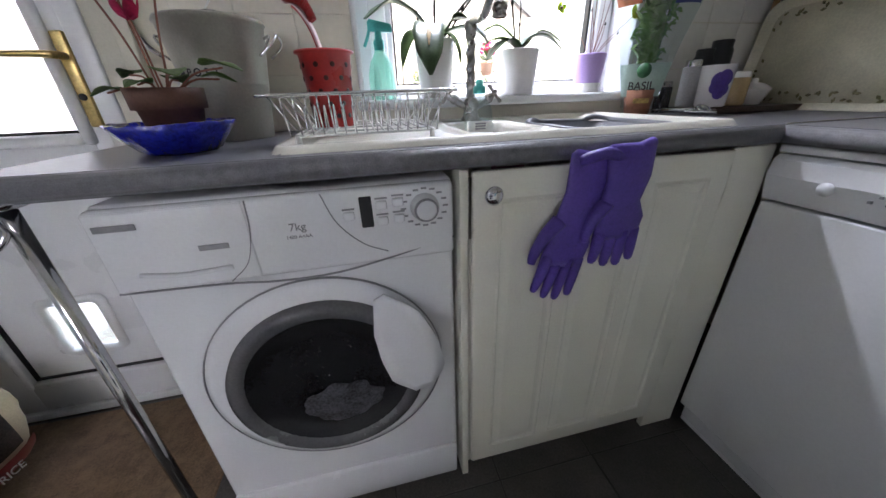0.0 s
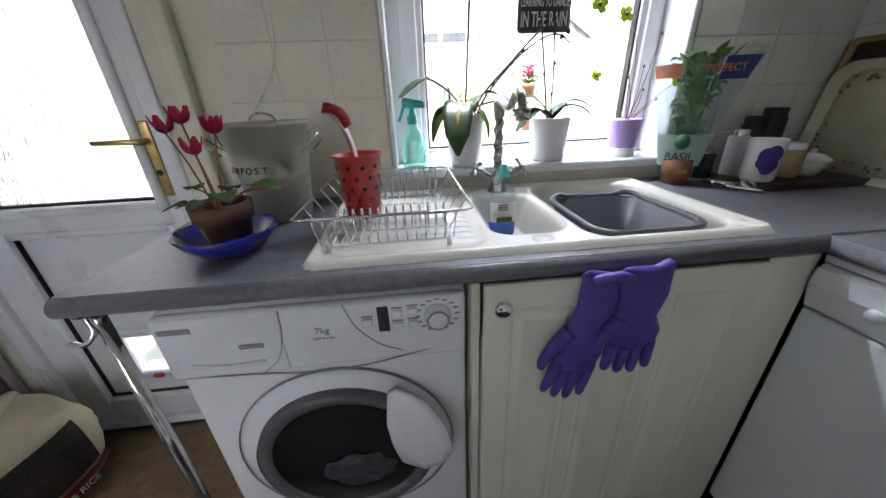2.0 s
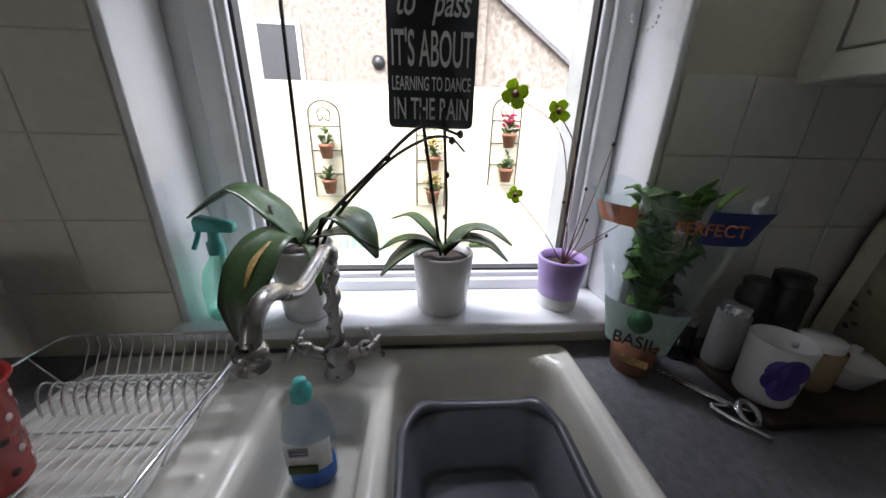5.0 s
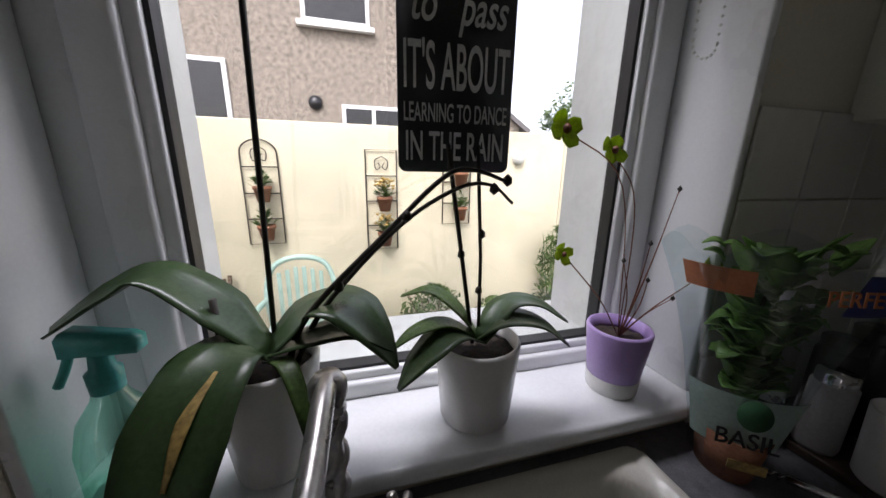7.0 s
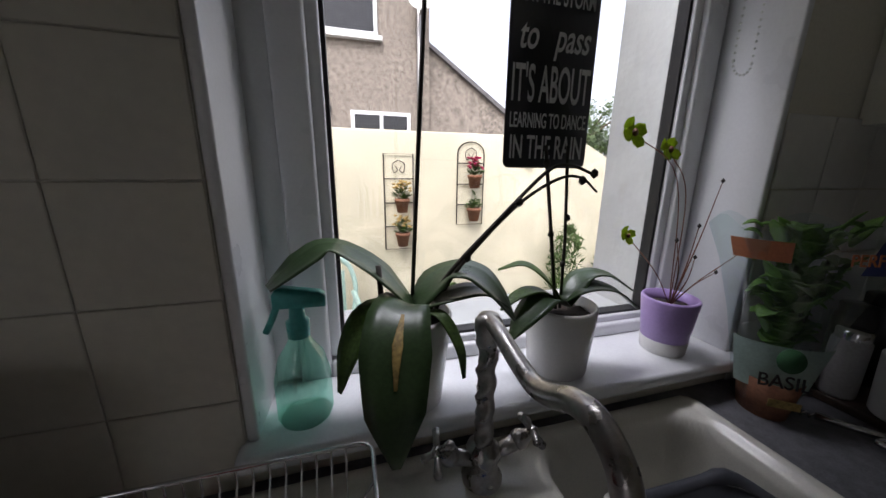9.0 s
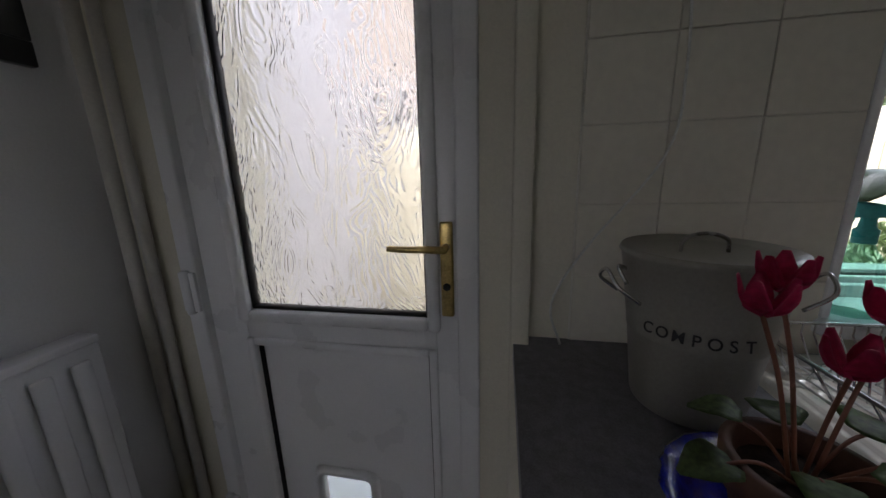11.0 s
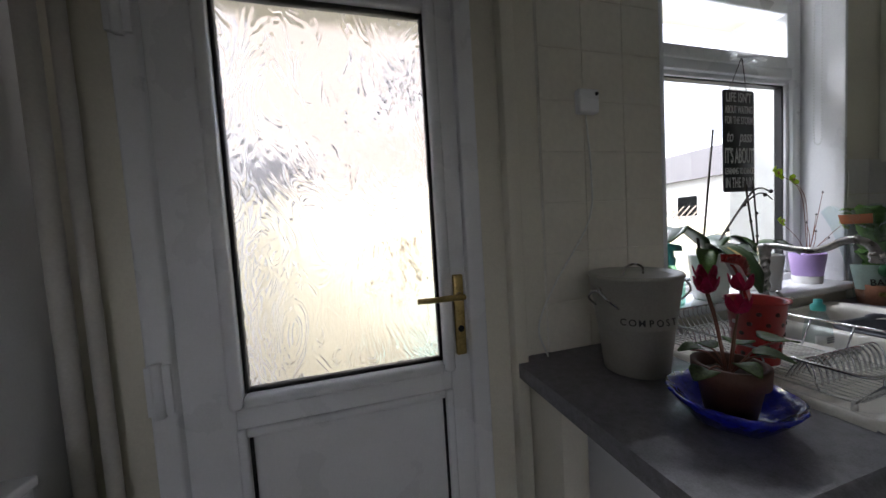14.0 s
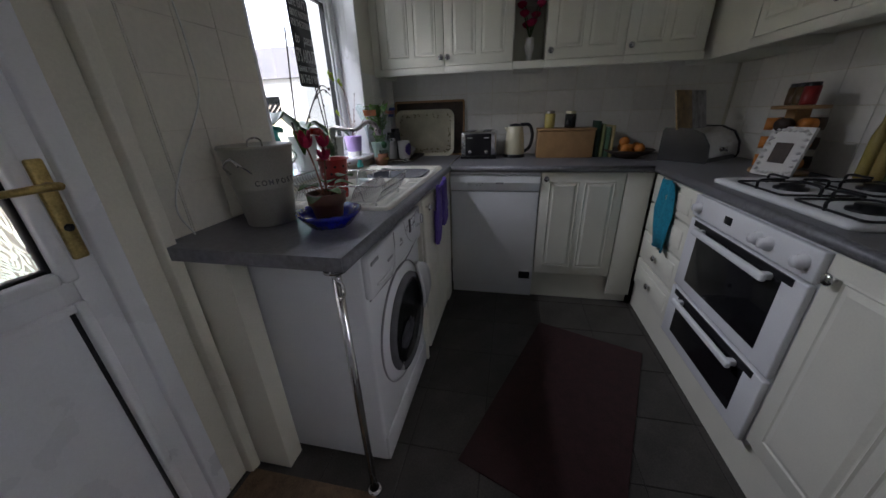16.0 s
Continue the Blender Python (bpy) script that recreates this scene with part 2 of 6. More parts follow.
def tube(points, r, n=8, bm=None, cyc=False, r2=None):
    """A round bar along points; r2 is the radius at its end."""
    b = bmesh.new()
    pts = [Vector(p) for p in points]
    rings, ref = [], None
    for i, p in enumerate(pts):
        if cyc:
            d = pts[(i + 1) % len(pts)] - pts[i - 1]
        else:
            d = pts[min(i + 1, len(pts) - 1)] - pts[max(i - 1, 0)]
        d.normalize()
        if ref is None:
            ref = d.orthogonal().normalized()
        ref = (ref - d * ref.dot(d))
        ref = ref.normalized() if ref.length > 1e-6 else d.orthogonal().normalized()
        s = d.cross(ref)
        k = r if r2 is None else r + (r2 - r) * i / max(1, len(pts) - 1)
        rings.append([b.verts.new(p + (ref * math.cos(a) + s * math.sin(a)) * k) for a in (2 * math.pi * j / n for j in range(n))])
    for p, q in list(zip(rings, rings[1:])) + ([(rings[-1], rings[0])] if cyc else []):
        for i in range(n):
            b.faces.new((p[i], p[(i + 1) % n], q[(i + 1) % n], q[i]))
    if not cyc:
        b.faces.new(rings[0][::-1])
        b.faces.new(rings[-1])
    return join(bm, b)


def bend(points, k=6):
    """A smooth line through a few points."""
    p = [Vector(q) for q in points]
    p = [p[0] * 2 - p[1]] + p + [p[-1] * 2 - p[-2]]
    out = []
    for i in range(1, len(p) - 2):
        a, b, c, d = p[i - 1:i + 3]
        for j in range(k):
            t = j / k
            out.append(0.5 * (2 * b + (c - a) * t + (2 * a - 5 * b + 4 * c - d) * t * t + (3 * b - a - 3 * c + d) * t ** 3))
    return out + [p[-2]]


def rrect(x0, x1, y0, y1, r, z, n=6):
    pts = []
    for cx, cy, a0 in ((x1 - r, y1 - r, 0), (x0 + r, y1 - r, 90), (x0 + r, y0 + r, 180), (x1 - r, y0 + r, 270)):
        for i in range(n + 1):
            a = radians(a0 + 90 * i / n)
            pts.append((cx + r * math.cos(a), cy + r * math.sin(a), z))
    return pts


def loft(rings, bm=None, cap0=True, cap1=True):
    b = bmesh.new()
    rs = [[b.verts.new(p) for p in r] for r in rings]
    n = len(rs[0])
    for p, q in zip(rs, rs[1:]):
        for i in range(n):
            b.faces.new((p[i], p[(i + 1) % n], q[(i + 1) % n], q[i]))
    if cap0:
        b.faces.new(rs[0][::-1])
    if cap1:
        b.faces.new(rs[-1])
    return join(bm, b)


def blade(spine, widths, thick=0.002, dip=0.15, up=(0, 0, 1), bm=None, tilt=0.0):
    """A leaf along a bent spine: a midrib fold, real thickness, pointed tip."""
    b = bmesh.new()
    pts = bend(spine, 5)
    rows, n = [], len(pts)
    for i, p in enumerate(pts):
        d = (pts[min(i + 1, n - 1)] - pts[max(i - 1, 0)]).normalized()
        u = Vector(up)
        s = d.cross(u)
        s = s.normalized() if s.length > 1e-4 else Vector((1, 0, 0))
        nn = s.cross(d).normalized()
        s = (s * math.cos(tilt) + nn * math.sin(tilt)).normalized()
        nn = s.cross(d).normalized()
        f = i / (n - 1) * (len(widths) - 1)
        k = min(int(f), len(widths) - 2)
        w = widths[k] + (widths[k + 1] - widths[k]) * (f - k)
        rows.append([(p + s * w * q + nn * (abs(q) ** 1.4 * dip * w)) for q in (-1, -0.55, 0, 0.55, 1)])
        rows[-1] = [(v, v - nn * thick) for v in rows[-1]]
    top = [[b.verts.new(v[0]) for v in r] for r in rows]
    bot = [[b.verts.new(v[1]) for v in r] for r in rows]
    for i in range(n - 1):
        for j in range(4):
            b.faces.new((top[i][j], top[i][j + 1], top[i + 1][j + 1], top[i + 1][j]))
            b.faces.new((bot[i][j + 1], bot[i][j], bot[i + 1][j], bot[i + 1][j + 1]))
        b.faces.new((top[i][0], top[i + 1][0], bot[i + 1][0], bot[i][0]))
        b.faces.new((top[i + 1][4], top[i][4], bot[i][4], bot[i + 1][4]))
    b.faces.new([top[0][j] for j in range(5)][::-1] + [bot[0][j] for j in range(5)])
    b.faces.new([top[-1][j] for j in range(5)] + [bot[-1][j] for j in range(5)][::-1])
    return join(bm, b)


def lettering(words, size, m, material, parent, align="CENTER", wide=1.0, name="lettering", shear=0.0, span=0.0):
    cu = bpy.data.curves.new("text", "FONT")
    cu.body, cu.size, cu.align_x, cu.align_y, cu.extrude, cu.shear = words, size, align, "CENTER", 0.0004, shear
    cu.offset = size * 0.01
    tmp = bpy.data.objects.new("text", cu)
    me = bpy.data.meshes.new_from_object(tmp)
    bpy.data.objects.remove(tmp)
    bm = bmesh.new()
    bm.from_mesh(me)
    bpy.data.meshes.remove(me)
    if span:
        xs = [v.co.x for v in bm.verts]
        wide = span / (max(xs) - min(xs))
    bm.transform(Matrix.Diagonal((wide, 1, 1, 1)))
    bm.transform(m)
    return part(name, bm, material, parent, smooth=False)


FACE_S = pose(0, 0, 0, 90, 0, 0)      # lettering that faces -y


def on_s(x, y, z):
    return Matrix.Translation((x, y, z)) @ FACE_S


# ---- large structure ----
XW, XE, YS, YN, ZC, ZF = -1.0, 2.13, -1.86, 0.575, 2.45, -0.06
def wall_boxes(name, label, cells, material):
    bm = None
    for c in cells:
        bm = box(*c, bm=bm)
    return single(name, bm, material, label, "wall", kind="structure", smooth=False)


# north wall: a door opening and a window opening go through it
DX0, DX1, DZ = -0.86, -0.055, 2.05
WX0, WX1, WZ0, WZ1 = 0.60, 1.56, 0.955, 2.22
wall_north = wall_boxes("wall_north", "cream painted outer wall with door and window openings", [
    (XW - 0.2, DX0, YN, 0.97, -0.4, 2.6), (DX0, DX1, YN, 0.97, DZ, 2.6), (DX1, WX0, YN, 0.97, -0.4, 2.6),
    (WX0, WX1, YN, 0.97, -0.4, WZ0), (WX0, WX1, YN, 0.97, WZ1, 2.6), (WX1, XE + 0.2, YN, 0.97, -0.4, 2.6)], PLASTER)
wall_west = wall_boxes("wall_west", "grey-white painted side wall", [(XW - 0.2, XW, YS - 0.2, YN, -0.4, 2.6)], GREYWALL)
wall_east = wall_boxes("wall_east", "cream painted kitchen end wall", [(XE, XE + 0.2, YS - 0.2, YN, -0.4, 2.6)], PLASTER)
# south wall; its west opening is added out of view to let fill light in
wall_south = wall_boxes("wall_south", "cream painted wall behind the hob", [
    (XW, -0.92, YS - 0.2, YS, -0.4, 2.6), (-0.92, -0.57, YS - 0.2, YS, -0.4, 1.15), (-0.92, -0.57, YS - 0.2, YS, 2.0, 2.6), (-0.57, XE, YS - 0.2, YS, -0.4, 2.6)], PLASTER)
floor = single("floor", box(XW, XE, YS, YN, -0.2, ZF - 0.004), FGROUT, "dark stone-tiled kitchen floor with dark grout", "floor", kind="structure", smooth=False)
# bars framing the added, unseen fill-light opening
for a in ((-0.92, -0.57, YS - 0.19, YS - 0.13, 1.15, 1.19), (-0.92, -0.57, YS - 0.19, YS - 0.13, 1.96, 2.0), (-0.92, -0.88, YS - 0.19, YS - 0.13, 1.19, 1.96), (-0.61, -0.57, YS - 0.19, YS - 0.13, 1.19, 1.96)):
    single("window_frame", box(*a, bevel=0.004), UPVC, "white frame bar of an added, unseen light opening", "window frame", kind="structure")
ceiling = single("ceiling", box(XW, XE, YS, YN, ZC, ZC + 0.2), CEIL, "plain white ceiling", "ceiling", kind="structure", smooth=False)
single("door_threshold", box(DX0, DX1, 0.58, 0.99, -0.2, -0.04, 0.004), UPVC, "white door threshold", "threshold", kind="structure")

# ---- window ----
window = thing("window_1", ((WX0 + WX1) / 2, 0.77, WZ0), "white plastic kitchen window with an opening top light", "window", kind="structure")
FX0, FX1, FZ0, FZ1, FY0, FY1 = 0.652, 1.546, 0.965, 2.2, 0.700, 0.765
bm = None
for a in ((FX0, FX0 + 0.055, FY0, FY1, FZ0, FZ1), (FX1 - 0.055, FX1, FY0, FY1, FZ0, FZ1), (FX0 + .055, FX1 - .055, FY0, FY1, FZ0, FZ0 + 0.05),
          (FX0 + .055, FX1 - .055, FY0, FY1, FZ1 - 0.06, FZ1), (FX0 + .055, FX1 - .055, FY0, FY1, 1.86, 1.91)):
    bm = box(*a, bevel=0.006, bm=bm)
part("window_frame", bm, UPVC, window)
bm = None
for a in ((FX0 + 0.053, FX0 + 0.075, 0.713, 0.755, 1.02, 1.86), (FX1 - 0.075, FX1 - 0.053, 0.713, 0.755, 1.02, 1.86),
          (FX0 + .075, FX1 - .075, 0.713, 0.755, 1.012, 1.03), (FX0 + .075, FX1 - .075, 0.713, 0.755, 1.842, 1.862)):
    bm = box(*a, bevel=0.004, bm=bm)
part("glazing_bead", bm, UPVC, window)
bm = None
for a in ((FX0 + 0.074, FX0 + 0.082, 0.723, 0.751, 1.03, 1.842), (FX1 - 0.082, FX1 - 0.074, 0.723, 0.751, 1.03, 1.842),
          (FX0 + .082, FX1 - .082, 0.723, 0.751, 1.029, 1.036), (FX0 + .082, FX1 - .082, 0.723, 0.751, 1.836, 1.843)):
    bm = box(*a, bm=bm)
part("gasket", bm, GASKET, window, smooth=False)
pane = part("pane", box(FX0 + .08, FX1 - .08, 0.735, 0.739, 1.034, 1.838), PANE, window, smooth=False)
pane.visible_shadow = False
bm = None
for a in ((FX0 + 0.05, FX0 + 0.1, 0.693, 0.755, 1.91, 2.17), (FX1 - 0.1, FX1 - 0.05, 0.693, 0.755, 1.91, 2.17),
          (FX0 + .1, FX1 - .1, 0.693, 0.755, 1.90, 1.95), (FX0 + .1, FX1 - .1, 0.693, 0.755, 2.125, 2.17)):
    bm = box(*a, bevel=0.006, bm=bm)
toplight = part("top_light", bm, UPVC, window)
pane = part("pane", box(FX0 + .1, FX1 - .1, 0.73, 0.734, 1.94, 2.13), PANE, toplight, smooth=False)
pane.visible_shadow = False
bm = box(1.1, 1.2, 0.665, 0.693, 1.905, 1.92, 0.003)
part("handle", tube(bend([(1.13, 0.68, 1.912), (1.18, 0.665, 1.915), (1.26, 0.665, 1.91)]), 0.007, bm=bm), UPVC, toplight)
# reveal lining boards and inner trim
for x0, x1 in ((WX0, FX0), (FX1, WX1)):
    single("trim", box(x0, x1, 0.71, 0.765, 0.985, WZ1, 0.003), UPVC, "white plastic cover strip beside the window", "trim", kind="structure")
single("window_sill", box(WX0 - 0.015, WX1 + 0.012, 0.535, 0.705, 0.957, 0.986, 0.009, 3), SILLW, "glossy white painted inner window sill", "sill", kind="structure")
for x0, x1 in ((WX0 - 0.004, WX0 + 0.012), (WX1 - 0.012, WX1 + 0.004)):
    single("trim", box(x0, x1, 0.567, 0.71, 0.986, WZ1, 0.004), UPVC, "white window reveal lining", "trim", kind="structure")
single("outer_sill", box(WX0, WX1, 0.765, 1.02, 0.9, 0.985, 0.008), WHITEW, "white painted outer stone sill", "sill", kind="structure")
bm = None
for x0, x1 in ((WX0, FX0 + 0.02), (FX1 - 0.02, WX1)):
    b2 = box(x0, x1, 0.765, 0.974, 0.985, WZ1, 0.0)
    bm = join(bm, b2) if bm else b2
single("outer_reveal", bm, WHITEW, "rough white rendered outer window reveal", "trim", kind="structure", smooth=False)

# ---- back door ----
door = thing("door_1", (-0.5, 0.625, 0), "white plastic back door with patterned glass, closed", "door", kind="structure")
bm = None
for a in ((DX0, DX0 + 0.05, 0.565, 0.645, -0.04, DZ), (DX1 - 0.05, DX1, 0.565, 0.645, -0.04, DZ), (DX0 + 0.05, DX1 - 0.05, 0.565, 0.645, DZ - 0.05, DZ)):
    bm = box(*a, bevel=0.006, bm=bm)
part("door_frame", bm, UPVC, door)
GX0, GX1, GZ0, GZ1 = -0.684, -0.182, 0.93, 1.88
PX0, PX1, PZ0, PZ1 = -0.684, -0.182, 0.10, 0.826
bm = None
L0, L1 = DX0 + 0.045, DX1 - 0.045
for a in ((L0, GX0 - .02, 0.590, 0.655, -0.035, 2.005), (GX1 + .02, L1, 0.590, 0.655, -0.035, 2.005), (GX0 - .02, GX1 + .02, 0.590, 0.655, PZ1 + .02, GZ0 - .02),
          (GX0 - .02, GX1 + .02, 0.590, 0.655, GZ1 + .02, 2.005), (GX0 - .02, GX1 + .02, 0.590, 0.655, -0.035, PZ0 - .02)):
    bm = box(*a, bevel=0.003, bm=bm)
leaf = part("door_leaf", bm, UPVC, door)


def beads(x0, x1, z0, z1, nm, w=0.022, y0=0.580, y1=0.630, mt=UPVC, bev=0.006):
    b = None
    for a in ((x0 - w, x0, y0, y1, z0 - w, z1 + w), (x1, x1 + w, y0, y1, z0 - w, z1 + w), (x0, x1, y0, y1, z0 - w, z0), (x0, x1, y0, y1, z1, z1 + w)):
        b = box(*a, bevel=bev, bm=b)
    return part(nm, b, mt, leaf)


beads(GX0, GX1, GZ0, GZ1, "glazing_bead", 0.032, 0.574, 0.630, UPVC, 0.011)
beads(PX0, PX1, PZ0, PZ1, "panel_bead")
beads(GX0 + .007, GX1 - .007, GZ0 + .007, GZ1 - .007, "gasket", 0.008, 0.600, 0.625, GASKET, 0)
beads(PX0 + .005, PX1 - .005, PZ0 + .005, PZ1 - .005, "gasket", 0.006, 0.600, 0.627, GASKET, 0)
ob = part("pane", box(GX0, GX1, 0.617, 0.623, GZ0, GZ1), OBSC, leaf, "obscured glass with a swirling relief", smooth=False)
ob.visible_shadow = False
FX, FZ = -0.46, 0.30
bm = None
for a in ((PX0, FX - .085, 0.613, 0.635, PZ0, PZ1), (FX + .085, PX1, 0.613, 0.635, PZ0, PZ1), (FX - .085, FX + .085, 0.613, 0.635, FZ + .1, PZ1), (FX - .085, FX + .085, 0.613, 0.635, PZ0, FZ - .1)):
    bm = box(*a, bm=bm)
part("lower_panel", bm, UPVC, leaf, smooth=False)
flap = part("cat_flap", loft([rrect(FX - .105, FX + .105, FZ - .12, FZ + .12, .03, 0), rrect(FX - .1, FX + .1, FZ - .115, FZ + .115, .03, .012),
                              rrect(FX - .08, FX + .08, FZ - .095, FZ + .095, .02, .012), rrect(FX - .08, FX + .08, FZ - .095, FZ + .095, .02, -.015)], cap0=False, cap1=False),
            UPVC, leaf, "white cat flap surround", at=Matrix.Translation((0, 0.610, 0)) @ FACE_S)
ob = part("flap", box(FX - .075, FX + .075, 0.621, 0.625, FZ - .09, FZ + .09, .002), CLEARW, flap, "clear swinging flap")
ob.visible_shadow = False
part("latch", box(FX - .02, FX + .02, 0.590, 0.610, FZ - .115, FZ - .095, .004), REDP, flap)
plate = part("handle_plate", box(-0.145, -0.115, 0.577, 0.591, 0.944, 1.172, 0.005, 3), BRASS, leaf, "worn brass handle plate")
bm = tube([(-0.130, 0.590, 1.115), (-0.130, 0.540, 1.115)], 0.009)
part("lever", tube(bend([(-0.130, 0.543, 1.115), (-0.165, 0.537, 1.117), (-0.21, 0.535, 1.117), (-0.255, 0.537, 1.118)]), 0.009, bm=bm, r2=0.007), BRASS, plate)
part("keyhole", lathe([(0, 0), (0.009, 0), (0.009, 0.003), (0, 0.003)], n=16, m=Matrix.Translation((-0.130, 0.576, 1.02)) @ FACE_S), GASKET, plate)
for z in (0.985, 1.8, 0.25):
    part("hinge", tube([(-0.835, 0.556, z - .06), (-0.835, 0.556, z + .06)], 0.011, 12, bm=box(-0.858, -0.81, 0.556, 0.565, z - .055, z + .055, .001)), UPVC, leaf)

# ---- worktops ----
SX0, SX1, SY0, SY1 = 0.43, 1.432, 0.024, 0.555
WT0, WT1 = 0.868, 0.908
bm = None
for a in ((0.022, SX0 + .02, 0.0, YN), (SX0 + .02, SX1 - .02, 0.0, SY0 + .015), (SX0 + .02, SX1 - .02, SY1 - .012, YN), (SX1 - .02, XE, 0.0, YN)):
    bm = box(a[0], a[1], a[2], a[3], WT0, WT1, bm=bm)
bmesh.ops.remove_doubles(bm, verts=bm.verts[:], dist=0.0005)
top = tagged(part("worktop", bm, WORKTOP, None, smooth=False), "speckled grey laminate worktop round the sink", "worktop")
part("front_edge", tube([(0.024, 0.002, 0.888), (1.51, 0.002, 0.888)], 0.0195, 16), WORKTOP, top, "rounded front edge", smooth=True)
bm = box(1.51, XE, -1.25, -0.001, WT0, WT1)
top = tagged(part("worktop", bm, WORKTOP, None, smooth=False), "speckled grey laminate worktop over the dishwasher", "worktop")
part("front_edge", tube([(1.512, -1.25, 0.888), (1.512, -0.002, 0.888)], 0.0195, 16), WORKTOP, top, "rounded front edge", smooth=True)
bm = box(-0.42, XE, YS, -1.252, WT0, WT1)
top = tagged(part("worktop", bm, WORKTOP, None, smooth=False), "speckled grey laminate worktop under the gas hob", "worktop")
part("front_edge", tube([(-0.42, -1.254, 0.888), (1.53, -1.254, 0.888)], 0.0195, 16), WORKTOP, top, "rounded front edge", smooth=True)
single("trim", box(1.512, XE, -0.005, 0.003, 0.9083, 0.9105, 0.0008), CHROME, "thin metal worktop joint strip", "trim", kind="structure")


# ---- sink: one moulded piece with drainer, half bowl and main bowl ----
def rr_dist(x, y, x0, x1, y0, y1, r):
    qx, qy = abs(x - (x0 + x1) / 2) - (x1 - x0) / 2 + r, abs(y - (y0 + y1) / 2) - (y1 - y0) / 2 + r
    return math.hypot(max(qx, 0), max(qy, 0)) + min(max(qx, qy), 0) - r


def smooth01(t):
    t = min(1, max(0, t))
    return t * t * (3 - 2 * t)


def sink_height(x, y):
    e = -rr_dist(x, y, SX0, SX1, SY0, SY1, 0.035)
    z = 0.909 + 0.013 * smooth01(e / 0.012) - 0.005 * smooth01((e - 0.022) / 0.012)
    d = rr_dist(x, y, 0.465, 0.81, 0.06, 0.525, 0.05)
    if d < 0:
        z -= 0.006 * smooth01(-d / 0.015)
        z += 0.005 * smooth01((math.cos(y * 2 * math.pi / 0.036) + 0.2) / 0.8) * smooth01((-d - 0.02) / 0.02)
    d = rr_dist(x, y, 0.83, 1.005, 0.115, 0.445, 0.055)
    z -= 0.10 * smooth01(-d / 0.03) + 0.006 * smooth01((0.012 - d) / 0.014)
    d = rr_dist(x, y, 1.035, 1.39, 0.06, 0.52, 0.07)
    z -= 0.15 * smooth01(-d / 0.035) + 0.006 * smooth01((0.014 - d) / 0.014)
    return z


bm = bmesh.new()
nx, ny = 180, 92
grid = [[bm.verts.new((SX0 + (SX1 - SX0) * i / nx, SY0 + (SY1 - SY0) * j / ny, sink_height(SX0 + (SX1 - SX0) * i / nx, SY0 + (SY1 - SY0) * j / ny))) for j in range(ny + 1)] for i in range(nx + 1)]
for i in range(nx):
    for j in range(ny):
        bm.faces.new((grid[i][j], grid[i + 1][j], grid[i + 1][j + 1], grid[i][j + 1]))
for v in [v for v in bm.verts if rr_dist(v.co.x, v.co.y, SX0, SX1, SY0, SY1, 0.035) > 0.004]:
    bm.verts.remove(v)
sink = thing("kitchen_sink", (0.94, 0.27, 0.908), "cream one-and-a-half bowl kitchen sink with ribbed drainer", "sink")
part("sink_body", bm, SINK, sink)
part("drain_plug", lathe([(0, .918), (.024, .918), (.027, .914), (.027, .908)], 0.925, 0.075), SINK, sink, "round cream overflow button")
part("strainer", lathe([(0, .826), (.015, .826), (.03, .829), (.036, .826), (.036, .82)], 0.925, 0.2), STEEL, sink, "chrome strainer")

# ---- tap ----
tap = thing("kitchen_tap", (0.94, 0.455, 0.917), "antique nickel mixer tap with twisted column and cross handles", "tap")
TX, TY = 0.93, 0.485
part("base", lathe([(.03, .915), (.031, .922), (.024, .932), (.022, .95), (.027, .962), (.024, .975), (.014, .985)], TX, TY), STEEL, tap)
bm = bmesh.new()
rings = []
for i in range(40):
    z = 0.98 + 0.165 * i / 39
    rings.append([(TX + (.0125 + .0028 * math.cos(3 * a - 70 * z * 2)) * math.cos(a) + .003 * math.cos(z * 150), TY + (.0125 + .0028 * math.cos(3 * a - 140 * z)) * math.sin(a) + .003 * math.sin(z * 150), z) for a in (2 * math.pi * k / 20 for k in range(20))])
bm.free()
part("column", loft(rings), STEEL, tap, "twisted rope-like column")
part("collar", lathe([(.012, 1.14), (.017, 1.147), (.016, 1.156), (.019, 1.165), (.019, 1.178), (.013, 1.187), (0, 1.188)], TX, TY), STEEL, tap)
sx, sy = -0.055, -1.0
P = [(0, 0, 1.178), (.03, 0, 1.18), (.085, 0, 1.172), (.125, 0, 1.17), (.155, 0, 1.18), (.185, 0, 1.198), (.212, 0, 1.203), (.237, 0, 1.19), (.25, 0, 1.165)]
part("spout", tube(bend([(TX + p[0] * sx, TY + p[0] * sy, p[2]) for p in P], 6), .0105, 14), STEEL, tap)
part("nozzle", lathe([(.012, 1.172), (.017, 1.168), (.017, 1.156), (.014, 1.154), (.017, 1.146), (.013, 1.142)], TX + .251 * sx, TY + .251 * sy), STEEL, tap)
